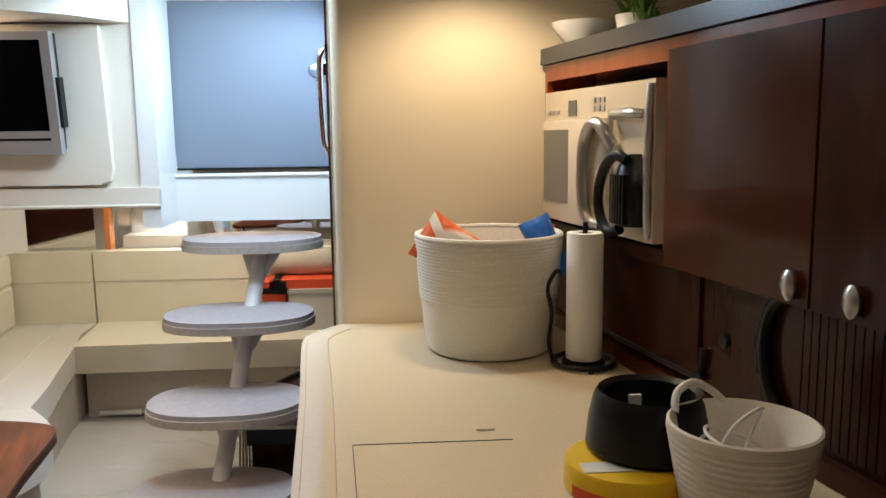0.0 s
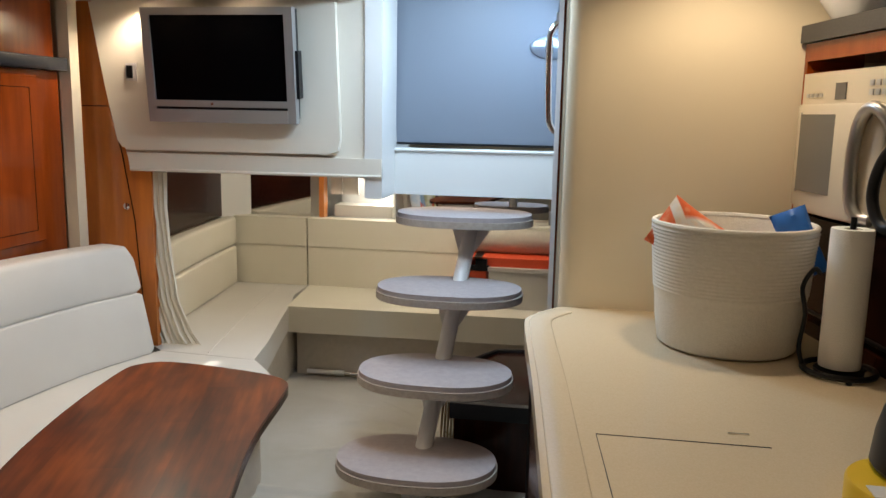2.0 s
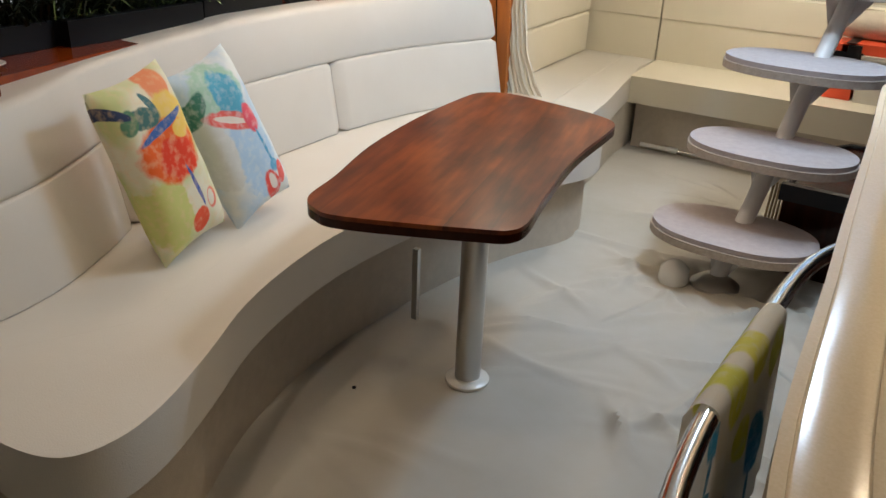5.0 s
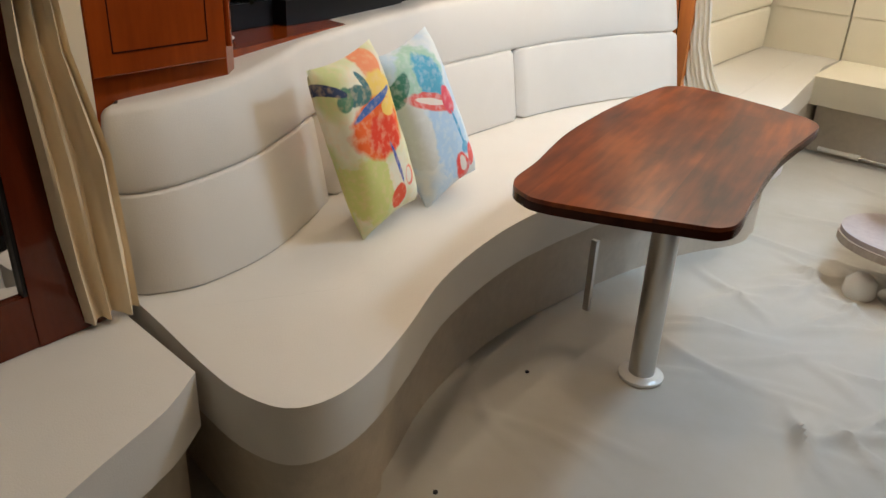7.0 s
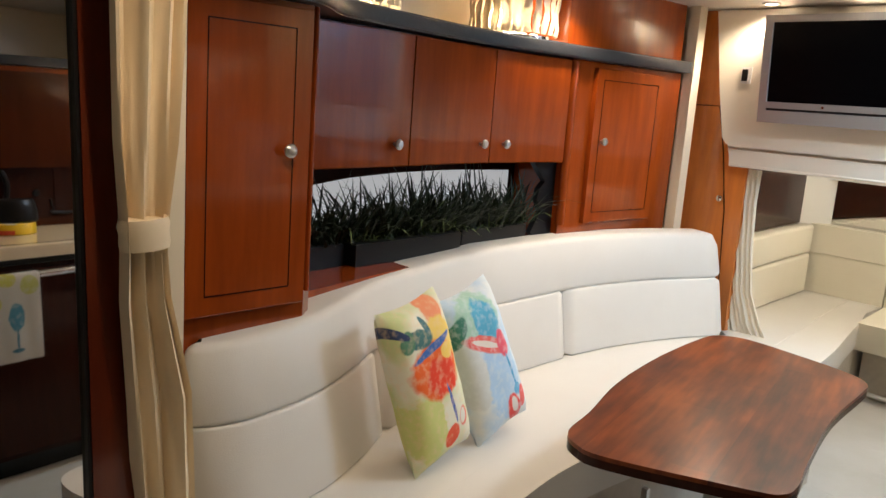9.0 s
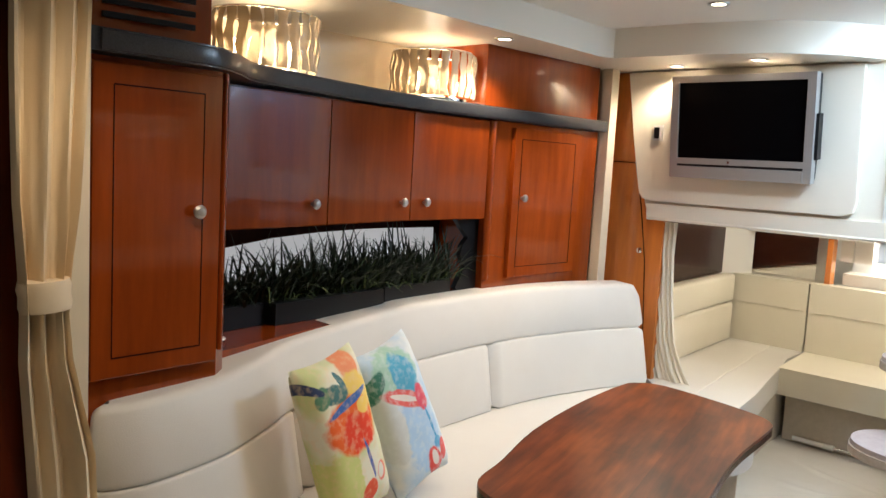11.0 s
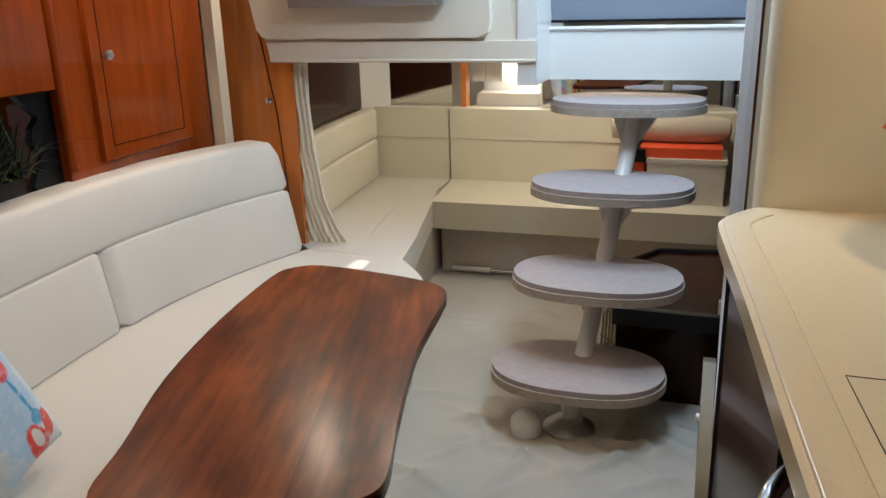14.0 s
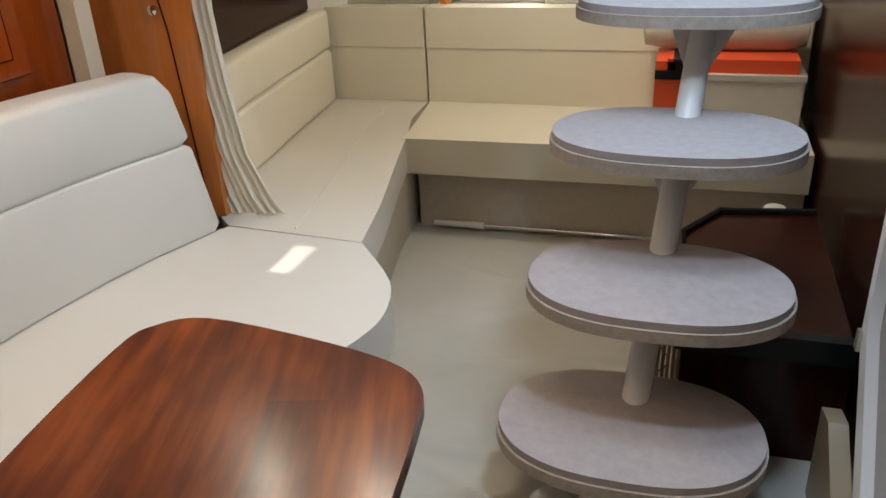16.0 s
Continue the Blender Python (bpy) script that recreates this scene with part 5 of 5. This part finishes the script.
t = thing("television", "flat silver-framed television with a dark blank screen", "television")
for x0, x1, z0, z1 in ((-1.815, -1.782, 1.345, 1.78), (-1.238, -1.205, 1.345, 1.78), (-1.782, -1.238, 1.752, 1.78), (-1.782, -1.238, 1.405, 1.430)):
    part("frame", box(x0, x1, 3.012, 3.05, z0, z1, 0.003), SILVER, t, "silver bezel")
t.matrix_basis = pose(0, 3.05, 1.37, 6, 0, 0) @ pose(0, -3.05, -1.35)
part("housing", box(-1.809, -1.210, 3.05, 3.085, 1.36, 1.775), BLACK, t)
part("screen", box(-1.782, -1.238, 3.022, 3.05, 1.43, 1.752), SCREEN, t, "dark glossy screen")
part("speaker_bar", box(-1.782, -1.238, 3.008, 3.05, 1.345, 1.395, 0.006, 2), SILVER, t)
part("gap", box(-1.782, -1.238, 3.018, 3.05, 1.395, 1.405), BLACK, t)
part("side_port", box(-1.205, -1.193, 3.03, 3.07, 1.44, 1.62, 0.003), BLACK, t)
part("badge", box(-1.55, -1.54, 3.0105, 3.012, 1.413, 1.422), CHROME, t)

t = thing("companionway_ledge", "white moulded ledge under the companionway door", "ledge")
part("face", slab_xz([(-0.955, 1.265), (-0.955, 1.075), (-0.14, 1.075), (-0.14, 1.265)], 3.32, 3.40, 0.012, 3), GEL, t)
part("bead", tube([(-0.95, 3.318, 1.262), (-0.14, 3.318, 1.262)], 0.008, 10), GEL, t)
t = thing("companionway_door", "frosted blue-grey acrylic companionway door with a steel bottom rail", "door")
part("pane", slab_xz([(-0.93, ZC), (-0.885, 1.29), (-0.14, 1.29), (-0.14, ZC)], 3.36, 3.372), FROST, t)
part("bottom_rail", box(-0.885, -0.14, 3.34, 3.375, 1.268, 1.283, 0.003), CHROME, t, "polished steel rail")
part("dark_gap", box(-0.885, -0.14, 3.35, 3.378, 1.283, 1.292), BLACK, t)
part("side_rail", slab_xz([(-0.955, ZC), (-0.91, 1.27), (-0.885, 1.27), (-0.93, ZC)], 3.33, 3.376), GEL, t)
lk = lathe([(0.062, 0), (0.060, 0.010), (0.052, 0.016), (0.001, 0.018)], (0, 0, 0), 40)
t = thing("door_lock", "oval chrome lock plate with a small dark display", "lock")
pl = part("plate", lk, PLATE, t)
pl.matrix_basis = pose(-0.245, 3.358, 1.685, 90, 0, 0) @ Matrix.Diagonal((1.5, 0.75, 1, 1))
part("display", box(-0.275, -0.245, 3.334, 3.342, 1.662, 1.708, 0.002), SCREEN, t)

# ---- mirrored panel beside the stairs ----
t = thing("lacquered_door", "glossy dark cherry door panel in a white frame beside the stairs", "door")


def slab_yz(outline, x0, x1, bevel=0.0, segments=2):
    bm = prism([(y, z) for y, z in outline], x0, x1, bevel, segments)
    for v in bm.verts:
        v.co = Vector((v.co.z, v.co.x, v.co.y))
    return bm


part("backing", slab_yz([(2.34, 0.02), (2.76, 0.50), (2.76, ZC), (2.34, ZC)], -0.180, -0.150), GEL, t)
part("pane", slab_yz([(2.34, 0.10), (2.50, 0.20), (2.70, 0.46), (2.715, 0.60), (2.715, ZC), (2.34, ZC)], -0.187, -0.181), LACQUER, t, "glossy lacquered wood pane")
part("frame", slab_yz([(2.34, 0.02), (2.52, 0.13), (2.74, 0.44), (2.745, 0.60), (2.745, ZC), (2.715, ZC), (2.715, 0.60), (2.70, 0.47), (2.50, 0.21), (2.34, 0.11)], -0.210, -0.180, 0.004), WHITEPAINT, t, "white frame")
for z in (0.43, 1.07, 1.72):
    part("hinge", box(-0.218, -0.209, 2.722, 2.742, z - 0.022, z + 0.022, 0.002), SATIN, t, "small steel hinge")
t = thing("low_panel", "low locker panel in shade-darkened tan with a white catch beside the stairs", "panel")
part("panel", slab_yz([(2.30, 0.0), (2.76, 0.0), (2.76, 0.24), (2.68, 0.26), (2.34, 0.06)], -0.250, -0.2115, 0.010), TAN_SHADED, t)
part("catch", lathe([(0.016, 0), (0.015, 0.010), (0.004, 0.014)], (0, 0, 0), 16), WHITEPAINT, t, "white round catch").matrix_basis = pose(-0.250, 2.55, 0.13, 0, -90, 0)
t = thing("grab_rail", "vertical chrome grab rail on the white frame of the lacquered door", "rail")
part("bar", tube([tuple(p) for p in rounded([(-0.208, 2.73, 1.71), (-0.228, 2.73, 1.69), (-0.238, 2.73, 1.64), (-0.232, 2.73, 1.42), (-0.222, 2.73, 1.375), (-0.208, 2.73, 1.36)], 4, False)], 0.011, 14), CHROME, t)
structure("wall_stairs", box(-0.15, -0.11, 2.76, 3.32, 0.0, 1.06), DARKWOOD, "dark wood panel beside the stairs")
structure("wall_stairs_upper", box(-0.15, -0.11, 2.76, 3.36, 1.06, ZC), GEL, "white panel beside the companionway door")

t = thing("battery_box", "low dark gloss wood locker with a black rubber rim", "cabinet")
outline = [(-0.545, 2.87), (-0.18, 2.87), (-0.18, 3.64), (-0.455, 3.60), (-0.565, 3.41)]
part("body", prism(outline, 0.0, 0.325), DARKWOOD, t)
rim = [(x, y, 0.328) for x, y in outline]
part("rim", tube([rim[0], rim[4], rim[3], rim[2]], 0.014, 8), BLACK, t, "black rubber rim")
part("front_rim", box(-0.56, -0.18, 2.852, 2.885, 0.285, 0.345, 0.008), BLACK, t, "black rubber rim")

# ---- aft berth details ----
t = thing("berth_side_panel", "dark gloss cherry panel along the hull above the corner seat", "panel")
part("panel", prism([(-2.00, 3.16), (-2.10, 3.8), (-2.165, 4.40), (-2.23, 4.40), (-2.14, 3.7), (-2.06, 3.16)], 0.80, 1.15), DARKWOOD, t)
structure("berth_pillar", prism([(-2.23, 4.40), (-2.17, 4.40), (-2.05, 4.56), (-2.05, 4.62), (-2.3, 4.62)], 0.40, ZS), GEL, "white corner pillar of the aft berth")
structure("berth_header", box(-2.3, -0.14, 4.52, 4.60, 1.06, ZS), GEL, "white header above the aft recess")
t = thing("berth_mirror", "low wide mirror set above the aft seat back", "mirror")
part("pane", box(-2.05, -1.67, 4.56, 4.568, 0.78, 1.06), MIRROR, t, "mirror pane")
part("pane", box(-1.16, -0.14, 4.56, 4.568, 0.78, 1.06), MIRROR, t, "mirror pane")
part("post", box(-1.67, -1.615, 4.54, 4.575, 0.78, 1.06, 0.004), SATIN, t, "brushed steel post")
part("backing", box(-2.05, -0.14, 4.57, 4.60, 0.40, 0.78), GEL, t)
t = thing("berth_alcove", "lit white alcove in a cherry frame behind the aft seat", "alcove")
part("frame", box(-1.615, -1.585, 4.53, 4.60, 0.78, 1.06, 0.003), CHERRY_LIGHT, t, "cherry edge strip")
# added light without a fixture, makes the alcove read as a bright patch
lamp("alcove_fill", "POINT", pose(-1.30, 4.78, 1.0), 3.5, (1.0, 0.93, 0.82), 0.03)
part("lining", box(-1.585, -1.16, 4.90, 4.94, 0.60, 1.3), GEL, t)
part("shelf", box(-1.585, -1.16, 4.56, 4.94, 0.76, 0.79), GEL, t)
part("side", box(-1.175, -1.16, 4.57, 4.94, 0.78, 1.06), GEL, t)
t = thing("bolster", "white rounded bolster cushion lying in the lit alcove", "cushion")
part("cover", box(-1.56, -1.20, 4.66, 4.80, 0.792, 0.86, 0.03, 4), VINYL, t)
t = thing("hanging_flap", "white padded flap hanging in the alcove", "cushion")
part("left_panel", box(-1.57, -1.50, 4.62, 4.65, 0.93, 1.06, 0.012, 3), VINYL, t)
part("right_panel", box(-1.495, -1.40, 4.62, 4.65, 0.93, 1.06, 0.012, 3), VINYL, t)
for x0, x1 in ((-1.16, -0.14),):
    structure("aft_recess_back", box(x0, x1, 4.60, 4.63, 0.6, 1.1), GEL, "white panel behind the aft mirror")

t = thing("cool_box", "cream vinyl cool box standing on the aft seat", "cool box")
part("body", box(-0.56, -0.20, 4.14, 4.42, 0.403, 0.60, 0.012, 3), VINYL, t)
part("lid", box(-0.565, -0.195, 4.135, 4.425, 0.602, 0.622, 0.008, 2), VINYL, t)
t = thing("life_jacket", "folded orange-red life jacket with black straps beside the cool box", "life jacket")
part("top_fold", box(-0.66, -0.22, 4.16, 4.42, 0.623, 0.67, 0.018, 3), RED, t)
part("side_fold", box(-0.70, -0.575, 4.16, 4.40, 0.404, 0.66, 0.02, 3), RED, t)
part("strap", box(-0.64, -0.60, 4.12, 4.40, 0.671, 0.676, 0.001), BLACK, t)
part("strap", box(-0.70, -0.56, 4.14, 4.155, 0.60, 0.63, 0.003), BLACK, t)
part("buckle", box(-0.63, -0.57, 4.125, 4.15, 0.62, 0.665, 0.006), BLACK, t)
t = thing("stowed_duffel", "soft grey-beige duffel bag lying on the life jacket", "bag")
df = lathe([(0.001, -0.30), (0.05, -0.29), (0.065, -0.2), (0.07, 0), (0.065, 0.2), (0.05, 0.27), (0.001, 0.28)], (0, 0, 0), 24)
part("bag", df, CARPET_WALL, t).matrix_basis = pose(-0.46, 4.34, 0.735, 0, 90, 0)
t = thing("white_tub", "small white plastic tub standing before the aft seat", "tub")
part("tub", lathe([(0.03, 0.004), (0.038, 0.01), (0.04, 0.24), (0.034, 0.25), (0.001, 0.25)], (-0.27, 3.86, 0), 22), GEL, t)

t = thing("telescopic_pole", "white telescopic pole lying on the sole against the aft plinth", "pole")
part("grip", tube([(-1.515, 4.005, 0.03), (-1.36, 4.008, 0.03)], 0.012, 12), WHITEPAINT, t, "white grip")
part("collar", tube([(-1.36, 4.008, 0.03), (-1.31, 4.009, 0.03)], 0.016, 12), GEL, t)
part("tube", tube([(-1.31, 4.009, 0.03), (-0.62, 4.015, 0.03)], 0.008, 12), CHROME, t, "steel tube")
t = thing("loose_cable", "thin dark cable loop lying on the sole behind the stairs", "cable")
part("cable", tube([tuple(p) for p in rounded([(-0.62, 3.30, 0.012), (-0.64, 3.22, 0.012), (-0.60, 3.16, 0.012), (-0.57, 3.22, 0.012), (-0.60, 3.30, 0.012), (-0.66, 3.38, 0.012)], 4, False)], 0.003, 6), BLACK, t)
t = thing("cord_bundle", "bundle of tan cords hanging beside the low dark locker", "cord")
for k in range(6):
    part("cord", tube([(-0.592 + 0.011 * k, 2.90 + 0.006 * (k % 2), 0.33), (-0.597 + 0.012 * k, 2.895, 0.20), (-0.590 + 0.011 * k, 2.90, 0.006)], 0.0045, 8), CORDTAN, t)
